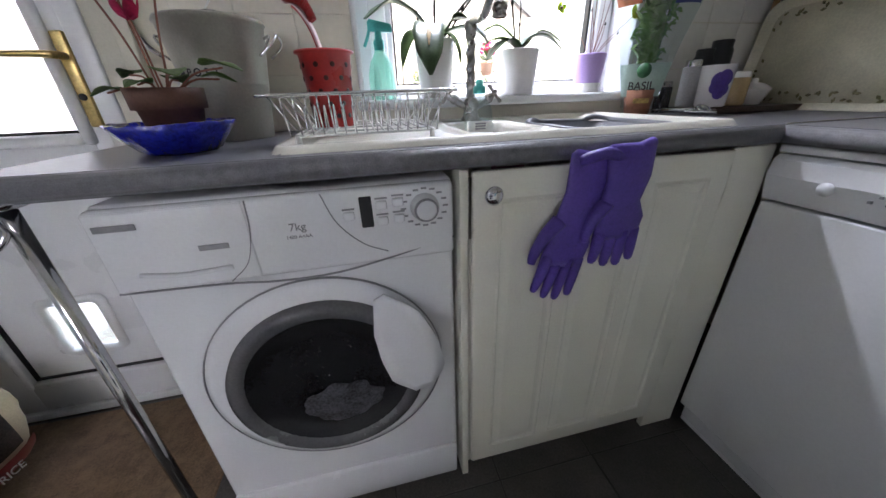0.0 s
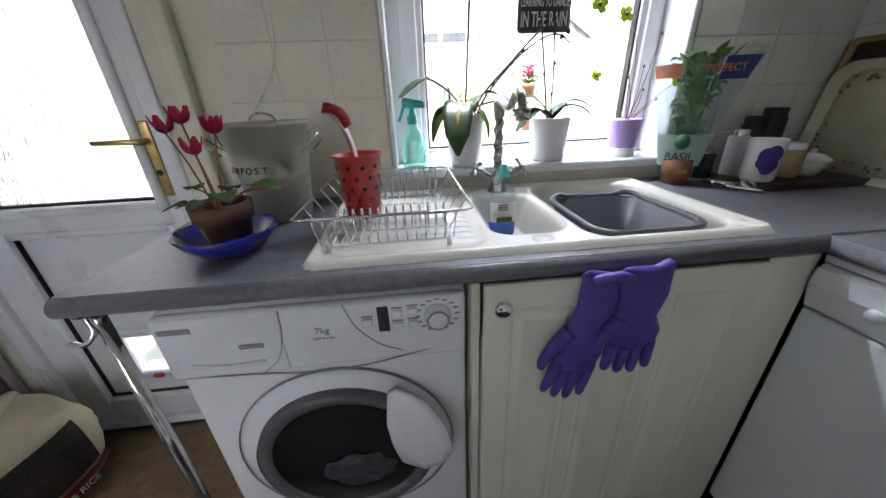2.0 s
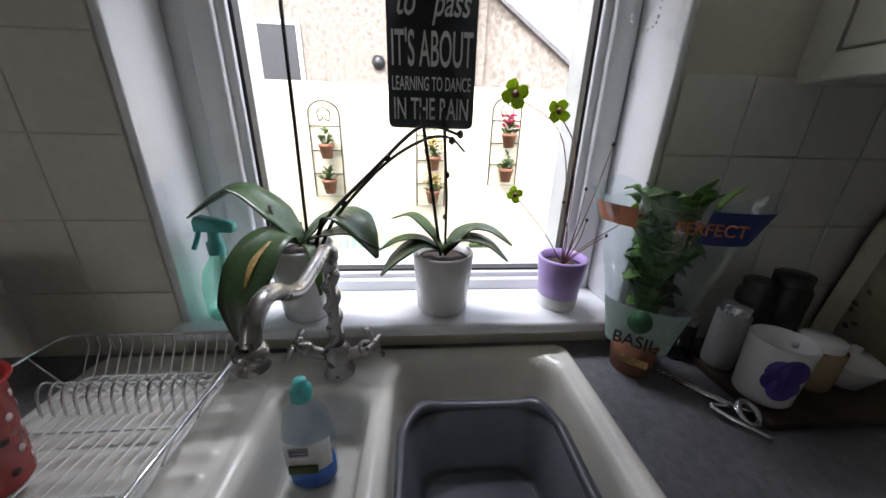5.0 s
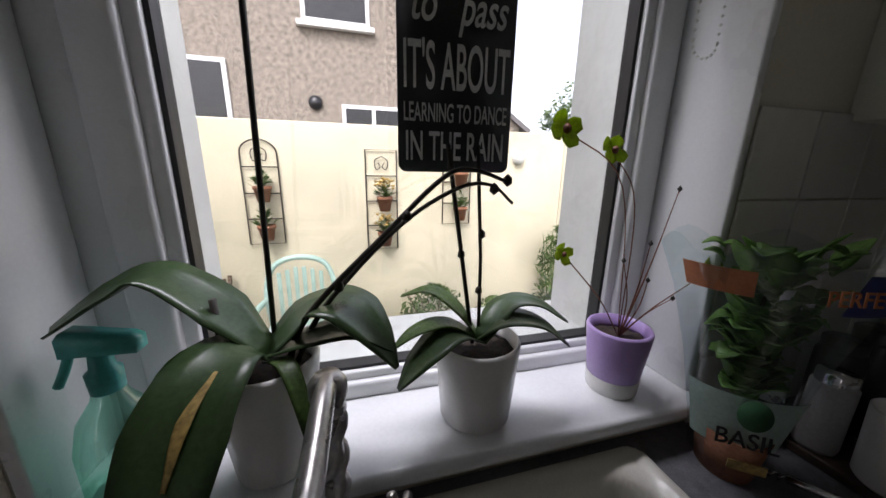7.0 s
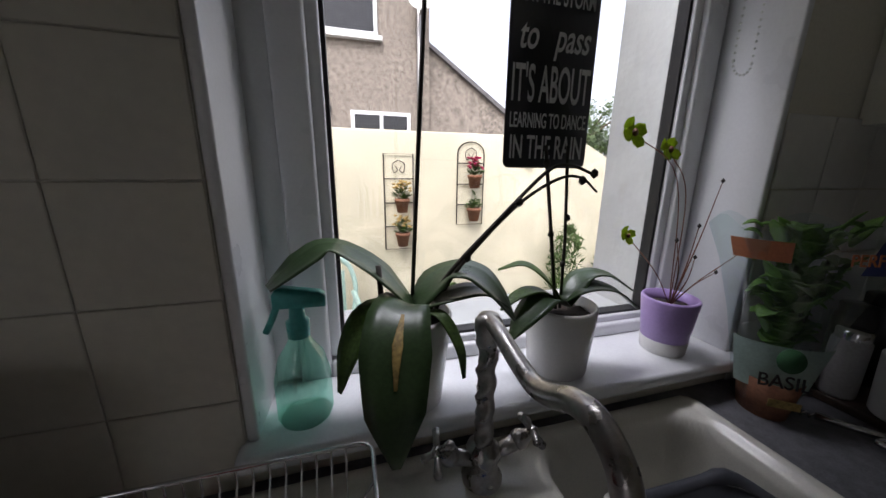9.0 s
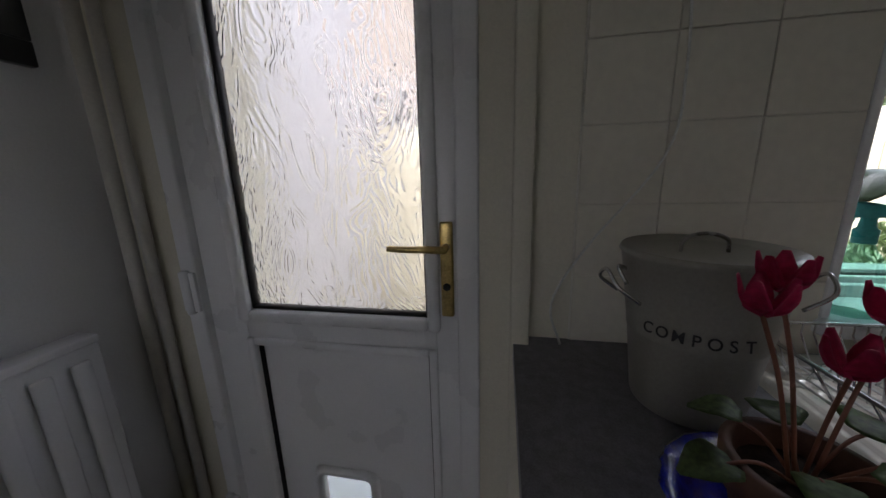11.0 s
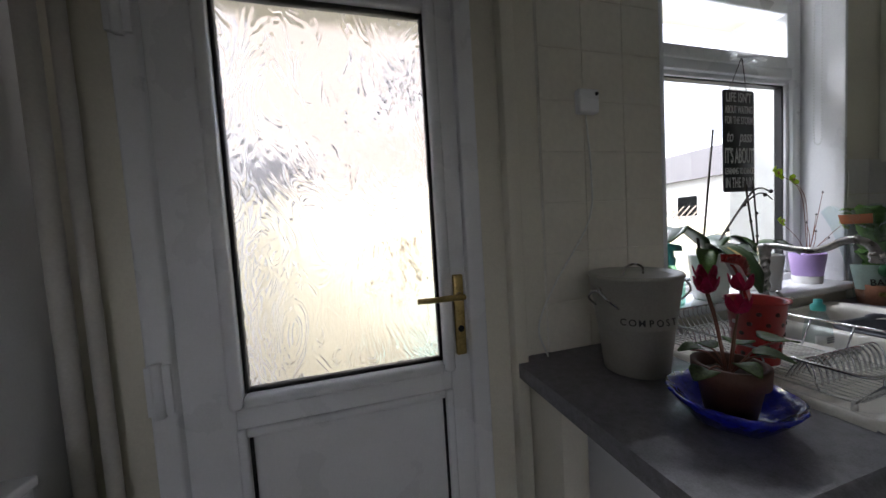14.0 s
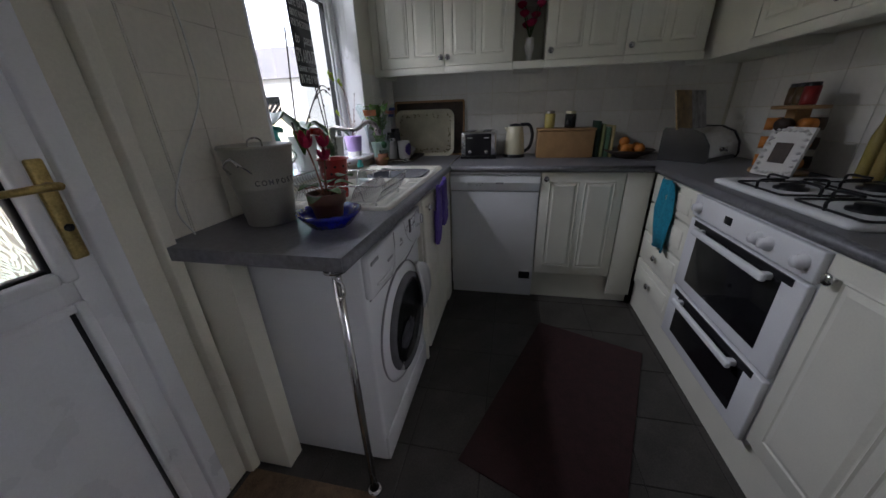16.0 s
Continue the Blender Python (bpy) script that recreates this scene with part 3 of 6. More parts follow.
for s in (-1, 1):
    bm = tube([(TX, TY, .95), (TX + s * .035, TY - .005, .968), (TX + s * .052, TY - .008, .978)], .010, 12, r2=.012)
    bm = lathe([(0, -.008), (.014, -.006), (.015, .004), (.006, .02), (.008, .028), (0, .034)], bm=bm, m=Matrix.Translation((TX + s * .055, TY - .008, .98)) @ pose(0, 0, 0, 10, s * 55, 0))
    hnd = part("valve", bm, STEEL, tap)
    c = Vector((TX + s * .074, TY - .011, .994))
    ax = Vector((s * .82, -.1, .57)).normalized()
    u = ax.orthogonal().normalized()
    v = ax.cross(u)
    bm = None
    for k in range(4):
        d = u * math.cos(k * math.pi / 2 + .4) + v * math.sin(k * math.pi / 2 + .4)
        bm = tube([c, c + d * .012, c + d * .02, c + d * .026], .0045, 8, bm=bm, r2=.006)
        bm = lathe([(0, -.007), (.006, -.004), (.0065, .002), (0, .006)], n=10, bm=bm, m=Matrix.Translation(c + d * .027))
    part("cross_handle", bm, STEEL, hnd)

# ---- washing-up basin ----
BX0, BX1, BY0, BY1 = 1.055, 1.335, 0.078, 0.40
def wavy(r, k):
    return [(x, y, z + (0.008 * math.cos((x - 1.2) * 60) * k if y > .34 else 0)) for x, y, z in r]
basin = thing("washing_up_basin", (1.195, .24, .775), "dark grey plastic washing-up basin standing in the main bowl", "basin")
part("bowl", loft([rrect(BX0 + .045, BX1 - .045, BY0 + .045, BY1 - .045, .05, .785), rrect(BX0 + .03, BX1 - .03, BY0 + .03, BY1 - .03, .05, .775),
    rrect(BX0 + .008, BX1 - .008, BY0 + .008, BY1 - .008, .06, .905), rrect(BX0 + .014, BX1 - .014, BY0 + .014, BY1 - .014, .056, .905),
    rrect(BX0 + .034, BX1 - .034, BY0 + .034, BY1 - .034, .045, .787), rrect(BX0 + .05, BX1 - .05, BY0 + .05, BY1 - .05, .04, .782)]), BASIN, basin)
part("rim", loft([wavy(rrect(BX0 + .008, BX1 - .008, BY0 + .008, BY1 - .008, .06, .903), 1), wavy(rrect(BX0 - .003, BX1 + .003, BY0 - .003, BY1 + .003, .066, .907), 1), wavy(rrect(BX0 - .003, BX1 + .003, BY0 - .003, BY1 + .003, .066, .914), 1),
    wavy(rrect(BX0 + .004, BX1 - .004, BY0 + .004, BY1 - .004, .062, .9165), 1), wavy(rrect(BX0 + .012, BX1 - .012, BY0 + .012, BY1 - .012, .058, .914), 1), wavy(rrect(BX0 + .014, BX1 - .014, BY0 + .014, BY1 - .014, .056, .903), 1)], cap0=False, cap1=False), BASIN, basin, "rolled wavy rim")


# ---- washing machine ----
def washer():
    w = thing("washing_machine", (0.45, 0.28, 0), "white front-loading washing machine with dark laundry inside", "washing machine")
    x0, x1, y = 0.15, 0.745, 0.012
    cx, cz = 0.455, 0.425
    part("cabinet", box(x0, x1, y + .004, 0.55, ZF + 0.012, 0.852, 0.012, 3), WHITEEN, w)
    part("foot_panel", box(x0 + .004, x1 - .004, y - .004, y + .01, ZF + 0.015, 0.08, 0.005), WHITEEN, w)
    panel = part("control_panel", box(x0 + .002, x1 - .002, y - .014, y + .01, 0.70, 0.848, 0.01, 3), WHITEEN, w)
    drawer = part("soap_drawer", box(x0 + .006, x0 + .232, y - .0165, y - .01, .704, .844, .004), WHITEEN, panel)
    part("drawer_seam", tube(bend([(x0 + .236, y - .015, .845), (x0 + .232, y - .0155, .79), (x0 + .215, y - .0155, .735), (x0 + .18, y - .0155, .702)]), .0014, 6), GREYLINE, drawer)
    part("drawer_grip", tube(bend([(x0 + .05, y - .016, .735), (x0 + .11, y - .02, .729), (x0 + .19, y - .016, .731)]), .0045, 8), WHITEEN, drawer)
    part("panel_seam", tube(bend([(.505, y - .0145, .845), (.525, y - .0145, .79), (.565, y - .0145, .745), (.61, y - .0145, .722)]), .0012, 6), GREYLINE, panel)
    part("display", box(.568, .59, y - .017, y - .012, .775, .833, .002), BLACKP, panel)
    for i, (bx, bz) in enumerate(((.548, .80), (.607, .815), (.607, .785), (.637, .818), (.637, .787))):
        part("button", box(bx - .01, bx + .01, y - .019, y - .012, bz - .008, bz + .008, .003), WHITEEN, panel, "small white push button")
        part("button_mark", box(bx - .011, bx + .011, y - .0155, y - .0135, bz + .011, bz + .014), GREYLINE, panel, smooth=False)
    dial = part("dial", lathe([(.027, 0), (.027, .006), (.022, .012), (.02, .022), (.016, .025), (0, .025)], m=on_s(.686, y - .013, .803)), WHITEEN, panel)
    part("dial_ring", lathe([(.0185, .0245), (.0205, .0255), (.0225, .0225)], m=on_s(.686, y - .013, .803)), GREYLINE, dial)
    tick = None
    for k in range(16):
        a = 2 * math.pi * k / 16
        tx, tz = .686 + .04 * math.cos(a), .803 + .036 * math.sin(a)
        tick = box(tx - .005, tx + .005, y - .0155, y - .0138, tz - .0016, tz + .0016, bm=tick)
    part("dial_marks", tick, GREYLINE, panel, smooth=False)
    part("maker_mark", box(x0 + .018, x0 + .075, y - .0205, y - .018, .815, .825), GREYLINE, panel, smooth=False)
    part("maker_mark", box(.30, .345, y - .0205, y - .018, .768, .777), GREYLINE, panel, smooth=False)
    lettering("7kg", .02, on_s(.458, y - .0155, .79), GREYLINE, panel)
    lettering("1400 A+AA", .009, on_s(.458, y - .0155, .772), GREYLINE, panel)
    part("seam", tube(bend([(x0 + .002, y - .008, .70), (.32, y - .015, .698), (.4, y - .015, .69), (.5, y - .015, .69), (.6, y - .014, .705), (x1 - .002, y - .01, .735)]), .002), GREYLINE, panel)
    d = part("door", lathe([(.252, -.006), (.25, .002), (.235, .008), (.2, .014)], n=64, m=on_s(cx, y, cz)), WHITEEN, w, "round white door surround")
    part("door_seam", lathe([(.2525, -.004), (.2545, .001), (.2515, .004)], n=64, m=on_s(cx, y, cz)), GREYLINE, d)
    part("door_ring", lathe([(.208, .012), (.205, .03), (.192, .036), (.176, .03), (.158, .006)], n=64, m=on_s(cx, y, cz)), mat("grey_door_ring", (.13, .13, .135), .25), d, "grey plastic door ring")
    # opaque disc: its near-black colour stands for the shade inside the drum
    part("door_glass", lathe([(.176, .028), (.155, .012), (.12, .006), (.06, .003), (0, .002)], n=48, m=on_s(cx, y, cz)), mat("porthole_shade", (.02, .02, .022), .2), d, "bulging porthole glass, dark drum shade put in its colour")
    part("door_grip", blade([(cx + .125, y - .026, cz + .205), (cx + .16, y - .042, cz + .135), (cx + .185, y - .044, cz + .04), (cx + .2, y - .03, cz - .05)], [.012, .05, .062, .06, .02], .012, -.12, up=(0, 1, 0)), WHITEEN, d, "white leaf-shaped door grip")
    return w


washer()
LAUND = mat("grey_laundry", (.085, .085, .095), .9, scale=28, vary=.45, bump=.6)
bm = bmesh.new()
bmesh.ops.create_icosphere(bm, subdivisions=4, radius=1)
for v in bm.verts:
    v.co *= 1 + .3 * noise.noise(v.co * 2.2)
    v.co = Vector((.47 + v.co.x * .085, .004 + v.co.y * .006, .345 + v.co.z * .055))
single("laundry", bm, LAUND, "grey patterned laundry behind the porthole glass", "laundry")


# ---- base cabinets ----
def knob(parent, m):
    return part("knob", lathe([(.006, 0), (.006, .012), (.017, .017), (.018, .022), (.013, .026), (0, .026)], n=24, m=m), CHROME, parent, "round chrome knob")


def panel_door(parent, w, h, m, label="", cols=2, name="door", mt=IVORY):
    """A door that faces -y, its lower left corner at the origin of m."""
    d = part(name, box(0, w, 0, .018, 0, h, .004), mt, parent, label, at=m)
    pw = (w - .05 * 2 - .03 * (cols - 1)) / cols
    for c in range(cols):
        x0 = .05 + c * (pw + .03)
        b = None
        for z0, z1 in ((.055, h - .055),):
            r = [(x0, z0), (x0 + pw, z0), (x0 + pw, z1), (x0, z1)]
            def ring(inset, yy):
                return [(x0 + inset, yy, z0 + inset), (x0 + pw - inset, yy, z0 + inset), (x0 + pw - inset, yy, z1 - inset), (x0 + inset, yy, z1 - inset)]
            b = loft([ring(0, .0005), ring(.006, -.004), ring(.012, .0012), ring(.03, -.006)], bm=b, cap0=False)
        part("raised_panel", b, mt, d, smooth=False, at=m)
    return d


def base_unit(name, x, y, rot, w, label, knob_at=None, cols=2, h=.71, z0=.155):
    """A base cabinet whose front lower left corner stands at (x, y), turned by rot degrees."""
    m = pose(x, y, 0, 0, 0, rot)
    u = thing(name, (x, y, 0, 0, 0, rot), label, "cabinet")
    b = box(0, w, .02, .56, .15, .72)
    b.transform(m)
    part("body", b, IVORY, u, smooth=False)
    b = box(0, w, .05, .066, ZF, .15)
    b.transform(m)
    part("plinth", b, IVORY, u, smooth=False)
    d = panel_door(u, w - .004, h, m @ Matrix.Translation((.002, 0, z0)), cols=cols)
    if knob_at:
        knob(d, m @ Matrix.Translation((knob_at[0], 0, knob_at[1])) @ FACE_S)
    return u


base_unit("base_cabinet", .777, -.012, 0, .61, "ivory panelled sink cabinet with a round knob", (.035, .82), cols=3, h=.85, z0=.012)
single("filler_panel", box(1.39, 1.513, .0, .02, ZF, .865, .003), IVORY, "ivory filler panel beside the sink cabinet", "cabinet panel")
single("end_panel", box(.755, .773, .0, .54, ZF, .865, .002), IVORY, "ivory side panel between washer and cabinet", "cabinet panel")


def dishwasher():
    x = 1.515
    d = thing("dishwasher", (1.85, -.3, ZF), "white built-under dishwasher with a curved control panel", "dishwasher")
    part("body", box(x + .03, x + .58, -.592, -.006, ZF + .02, .87, .004), WHITEEN, d)
    door_ = part("door", box(x, x + .032, -.592, -.006, .03, .735, .006), WHITEEN, d)
    bm = loft([[(x + .03, y, .74), (x + .002, y, .742), (x - .014, y, .80), (x - .006, y, .835), (x + .006, y, .845), (x + .03, y, .846)] for y in (-.592, -.006)])
    p = part("control_panel", bm, WHITEEN, d, smooth=False)
    part("top_trim", box(x - .004, x + .1, -.592, -.006, .85, .866, .004), WHITEEN, d)
    part("kick_plate", box(x + .035, x + .05, -.592, -.006, ZF, .03), WHITEEN, d, smooth=False)
    part("indicator", box(x - .016, x - .008, -.36, -.31, .79, .802, .002), GREYLINE, p)
    part("start_button", lathe([(.014, 0), (.014, .004), (0, .005)], n=20, m=Matrix.Translation((x - .013, -.12, .79)) @ pose(0, 0, 0, 0, -90, 0)), WHITEEN, p)
    for k in range(4):
        part("led", box(x - .0165, x - .008, -.19 - k * .012, -.185 - k * .012, .78 + (k % 2) * .012, .785 + (k % 2) * .012), GREYLINE, p, smooth=False)
    part("energy_sticker", box(x - .003, x + .002, -.572, -.495, .10, .155, .0), BLACKP, door_, smooth=False)


dishwasher()
# east base cabinet: faces -x
base_unit("base_cabinet", 1.515, -.598, -90, .5, "ivory panelled base cabinet beside the dishwasher", (.03, .825))
single("filler_panel", box(1.518, 1.536, -1.25, -1.1, .02, .865, .003), IVORY, "ivory corner filler panel", "cabinet panel")
single("plinth", box(1.57, 1.585, -1.25, -.006, ZF, .15), IVORY, "ivory plinth under the units", "plinth", kind="structure", smooth=False)

# south run: drawers, oven, cabinets, all facing +y
dr = thing("drawer_unit", (1.25, -1.27, 0), "ivory four-drawer kitchen unit", "drawer unit")
part("body", box(1.005, 1.5, -1.84, -1.275, .12, .865), IVORY, dr, smooth=False)
for k, (z0, z1) in enumerate(((.15, .325), (.335, .51), (.52, .69), (.70, .86))):
    m = Matrix.Translation((1.498, -1.255, z0)) @ pose(0, 0, 0, 0, 0, 180)
    d = part("drawer_front", box(0, .494, 0, .018, 0, z1 - z0, .004), IVORY, dr, at=m)
    part("raised_panel", box(.05, .444, -.006, .004, .035, z1 - z0 - .035, .006), IVORY, d, at=m)
    knob(d, m @ Matrix.Translation((.247, -.005, (z1 - z0) / 2)) @ FACE_S)


def oven():
    x0, x1, y = .33, 1.0, -1.247
    o = thing("double_oven", (.64, -1.5, 0), "white built-under double oven with two dark glass doors", "oven")
    part("body", box(x0, x1, -1.84, y - .015, .12, .865), WHITEEN, o, smooth=False)
    p = part("control_panel", box(x0, x1, y - .015, y + .008, .765, .86, .005), WHITEEN, o)
    part("display", box(.72, .765, y + .006, y + .011, .80, .83, .002), BLACKP, p)
    for kx in (.38, .52, .57, .95):
        part("control_knob", lathe([(.024, 0), (.024, .008), (.019, .012), (.017, .026), (0, .028)], n=24, m=Matrix.Translation((kx, y + .008, .81)) @ pose(0, 0, 0, -90, 0, 0)), WHITEEN, p)
    for z0, z1 in ((.13, .40), (.415, .755)):
        d = part("oven_door", box(x0 + .004, x1 - .004, y - .015, y + .008, z0, z1, .006), WHITEEN, o)
        part("door_glass", box(x0 + .09, x1 - .09, y + .006, y + .0105, z0 + .05, z1 - .03, .003), DARKGL, d)
        part("door_vent", box(x0 + .05, x1 - .05, y + .006, y + .012, z1 - .028, z1 - .004), BLACKP, d, smooth=False)
        h = None
        for s in (-1, 1):
            h = box(.665 + s * .2 - .012, .665 + s * .2 + .012, y, y + .045, z1 - .045, z1 - .022, .004, bm=h)
        part("handle", box(.665 - .225, .665 + .225, y + .032, y + .052, z1 - .048, z1 - .02, .008, 3, bm=h), WHITEEN, d)


oven()
# cabinets west of the oven
bmu = base_unit("base_cabinet", .325, -1.253, 180, .6, "white panelled cabinet beside the oven", (.035, .80))
single("plinth", box(-.3, 1.55, -1.305, -1.285, ZF, .12), IVORY, "ivory plinth under the oven run", "plinth", kind="structure", smooth=False)


def hob():
    x0, x1, y0, y1 = .37, 1.05, -1.81, -1.305
    h = thing("gas_hob", ((x0 + x1) / 2, -1.57, .908), "white four-burner gas hob with black pan supports", "hob")
    part("hob_plate", loft([rrect(x0, x1, y0, y1, .03, .908), rrect(x0, x1, y0, y1, .03, .922), rrect(x0 + .02, x1 - .02, y0 + .02, y1 - .02, .03, .93)]), WHITEEN, h)
    for bx in (.50, .80):
        for by in (-1.70, -1.44):
            b = part("burner", lathe([(.05, .928), (.05, .938), (.035, .942), (.035, .95), (0, .952)], bx, by), BLACKP, h)
            g = None
            for k in range(4):
                a = k * math.pi / 2
                c, s = math.cos(a), math.sin(a)
                g = tube(bend([(bx + c * .125, by + s * .11, .93), (bx + c * .12, by + s * .105, .962), (bx + c * .03, by + s * .03, .966)]), .005, 8, bm=g)
            g = tube(rrect(bx - .125, bx + .125, by - .11, by + .11, .02, .935), .004, 6, bm=g, cyc=True)
            part("pan_support", g, BLACKP, h)


hob()


# ---- wall cabinets ----
def wall_unit(x, y, rot, w, label, knobs=(), cols=2, z0=1.52, h=.68):
    m = pose(x, y, z0, 0, 0, rot)
    u = thing("wall_cabinet", (x, y, z0, 0, 0, rot), label, "wall cabinet", "wall cabinets")
    b = box(0, w, .02, .335, 0, h)
    b.transform(m)
    part("body", b, IVORY, u, smooth=False)
    d = panel_door(u, w - .004, h - .004, m @ Matrix.Translation((.002, 0, .002)), cols=cols)
    for kx in knobs:
        knob(d, m @ Matrix.Translation((kx, 0, .05)) @ FACE_S)
    b = box(-.001, w + .001, -.012, .02, -.045, -.002, .004)
    b.transform(m)
    part("pelmet", b, IVORY, u)
    b = loft([[(q, -.002, h), (q, -.02, h + .03), (q, -.022, h + .05), (q, .1, h + .05), (q, .1, h)] for q in (0, w)])
    b.transform(m)
    part("cornice", b, IVORY, u, smooth=False)
    return u


CXF = 1.79
wall_unit(CXF, .52, -90, .45, "ivory panelled wall cabinet over the worktop", (.43,))
wall_unit(CXF, .07, -90, .45, "ivory panelled wall cabinet over the worktop", (.025,))
wall_unit(CXF, -.58, -90, .46, "ivory panelled wall cabinet over the worktop", (.03,))
wall_unit(CXF, -1.04, -90, .43, "ivory panelled wall cabinet in the corner", (.03,))
single("filler_panel", box(CXF, CXF + .335, .522, .573, 1.475, 2.25), IVORY, "ivory end panel of the wall cabinets", "cabinet panel", smooth=False)
nic = thing("open_shelf", (CXF + .17, -.48, 1.522), "ivory open niche shelf between wall cabinets", "shelf")
part("back_board", box(CXF + .3, CXF + .335, -.578, -.382, 1.522, 2.2), IVORY, nic, smooth=False)
part("shelf_board", box(CXF - .01, CXF + .3, -.578, -.382, 1.478, 1.522, .003), IVORY, nic)
part("shelf_board", box(CXF, CXF + .3, -.578, -.382, 1.88, 1.898, .003), IVORY, nic)
for k in range(3):
    wall_unit(1.45 - .5 * k, YS + .345, 180, .5, "ivory panelled wall cabinet above the hob", (.46,))
single("filler_panel", box(1.452, CXF + .335, YS + .004, YS + .345, 1.475, 2.25), IVORY, "ivory corner panel of the wall cabinets", "cabinet panel", smooth=False)


# ---- plants ----
def pot_thing(name, x, y, z, r0, r1, h, material, label, category="plant", rim=0.0):
    p = thing(name, (x, y, z), label, category)
    prof = [(0, z), (r0 - .006, z), (r0, z + .006), (r1, z + h - .004), (r1 - .002, z + h), (r1 - .006, z + h), (r1 - .009, z + h - .02)]
    if rim:
        prof = [(0, z), (r0, z), (r1 - .004, z + h - .035), (r1 + .004, z + h - .034), (r1 + .006, z + h), (r1 - .004, z + h), (r1 - .008, z + h - .03)]
    part("pot", lathe(prof, x, y, 40), material, p)
    bm = lathe([(0, z + h - .022), (r1 * .5, z + h - .018), (r1 - .008, z + h - .024)], x, y, 24)
    for v in bm.verts:
        v.co.z += .006 * noise.noise(v.co * 70)
    part("soil", bm, SOIL, p, "dark bark compost")
    return p


SZ = 0.986
YEL = mat("yellow_leaf_scar", (.5, .34, .1), .6, scale=40, vary=.3)
o1 = pot_thing("orchid", .845, .60, SZ, .05, .066, .165, CERAM, "orchid with broad dark leaves in a white ceramic pot")
B1 = Vector((.85, .60, 1.155))
def leaf1(sp, w, dip=.18, tilt=0.0, mt=LEAF, p=o1, b=B1, up=(0, 0, 1)):
    part("leaf", blade([tuple(b + Vector(q)) for q in sp], [1.25 * q for q in w], .0025, dip, tilt=tilt, up=up), mt, p)
leaf1([(0, 0, 0), (-.06, .015, .065), (-.12, .03, .1), (-.16, .02, .085), (-.21, 0, .052)], [.014, .034, .03, .038, .036, .012])
leaf1([(0, -.01, 0), (-.024, -.045, .03), (-.042, -.10, .012), (-.053, -.155, -.045), (-.057, -.185, -.11)], [.012, .028, .034, .036, .028, .004], up=(0, -.3, 1))
leaf1([(0, 0, 0), (.05, .015, .045), (.095, .0, .052), (.13, -.025, .025), (.158, -.048, -.018)], [.014, .034, .042, .036, .022, .003])
leaf1([(0, -.005, 0), (.05, -.015, .02), (.11, -.02, .026), (.16, -.03, -.005)], [.012, .022, .026, .02, .003])
leaf1([(0, -.01, -.005), (.03, -.05, .008), (.05, -.085, -.03), (.055, -.095, -.075)], [.006, .009, .008, .006, .002], mt=LEAF2)
leaf1([(0, 0, -.005), (-.06, -.03, .02), (-.10, -.06, -.02), (-.12, -.075, -.08)], [.012, .022, .024, .016, .003], mt=LEAF2)
part("leaf_scar", blade([tuple(B1 + Vector(q)) for q in ((-.03, -.075, .027), (-.044, -.118, .004), (-.052, -.15, -.035))], [.002, .007, .002], .001), YEL, o1)
part("cane", tube([(.85, .63, 1.12), (.859, .615, 1.36), (.868, .598, 1.60)], .0035, 8), STEM, o1, "thin dark support cane")
part("cane", tube([(.80, .60, 1.12), (.795, .605, 1.23)], .0045, 8), STEM, o1)
part("flower_stem", tube(bend([(.87, .60, 1.13), (.90, .60, 1.20), (1.0, .605, 1.30), (1.08, .605, 1.375), (1.12, .60, 1.385), (1.17, .60, 1.37)]), .0045, 8, r2=.0025), STEM, o1, "arched bare dark flower stem")
part("flower_stem", tube(bend([(.88, .605, 1.13), (.92, .61, 1.205), (1.02, .61, 1.31), (1.1, .61, 1.36), (1.15, .61, 1.365), (1.18, .6, 1.34)]), .004, 8, r2=.002), STEM, o1)
for q in ((.94, .602, 1.235), (1.03, .603, 1.325), (1.17, .60, 1.372), (1.155, .61, 1.36)):
    part("node", lathe([(0, -.009), (.0065, -.004), (.006, .004), (0, .009)], n=10, m=Matrix.Translation(q)), STEM, o1)

o2 = pot_thing("orchid", 1.145, .62, SZ, .058, .068, .14, CERAM, "small orchid with arching leaves in a white ceramic pot")
B2 = Vector((1.145, .62, 1.125))
for sp, w in (([(0, 0, 0), (-.03, .01, .045), (-.07, .03, .075), (-.115, .05, .062)], [.01, .016, .016, .012, .003]),
              ([(0, 0, 0), (.04, -.02, .035), (.09, -.035, .03), (.135, -.05, -.005)], [.011, .022, .024, .016, .003]),
              ([(0, -.01, 0), (.05, .01, .045), (.1, 0, .05), (.15, -.02, .02)], [.011, .022, .022, .015, .003]),
              ([(0, -.01, 0), (-.05, -.025, .025), (-.1, -.04, .0), (-.135, -.05, -.035)], [.012, .022, .026, .018, .003]),
              ([(0, 0, 0), (-.05, 0, .03), (-.1, -.01, .03), (-.14, -.02, .01)], [.01, .015, .015, .01, .002])):
    leaf1(sp, w, p=o2, b=B2, mt=LEAF2 if w[0] == .01 else LEAF)
part("flower_stem", tube([(1.14, .63, 1.11), (1.12, .635, 1.25), (1.095, .64, 1.42)], .0035, 8), STEM, o2)
part("flower_stem", tube([(1.15, .63, 1.11), (1.15, .635, 1.25), (1.14, .64, 1.42)], .003, 8), STEM, o2)
for q in ((1.148, .632, 1.2), (1.15, .635, 1.29), (1.118, .635, 1.26), (1.1, .64, 1.39)):
    part("node", lathe([(0, -.008), (.006, -.003), (.005, .004), (0, .008)], n=10, m=Matrix.Translation(q)), STEM, o2)

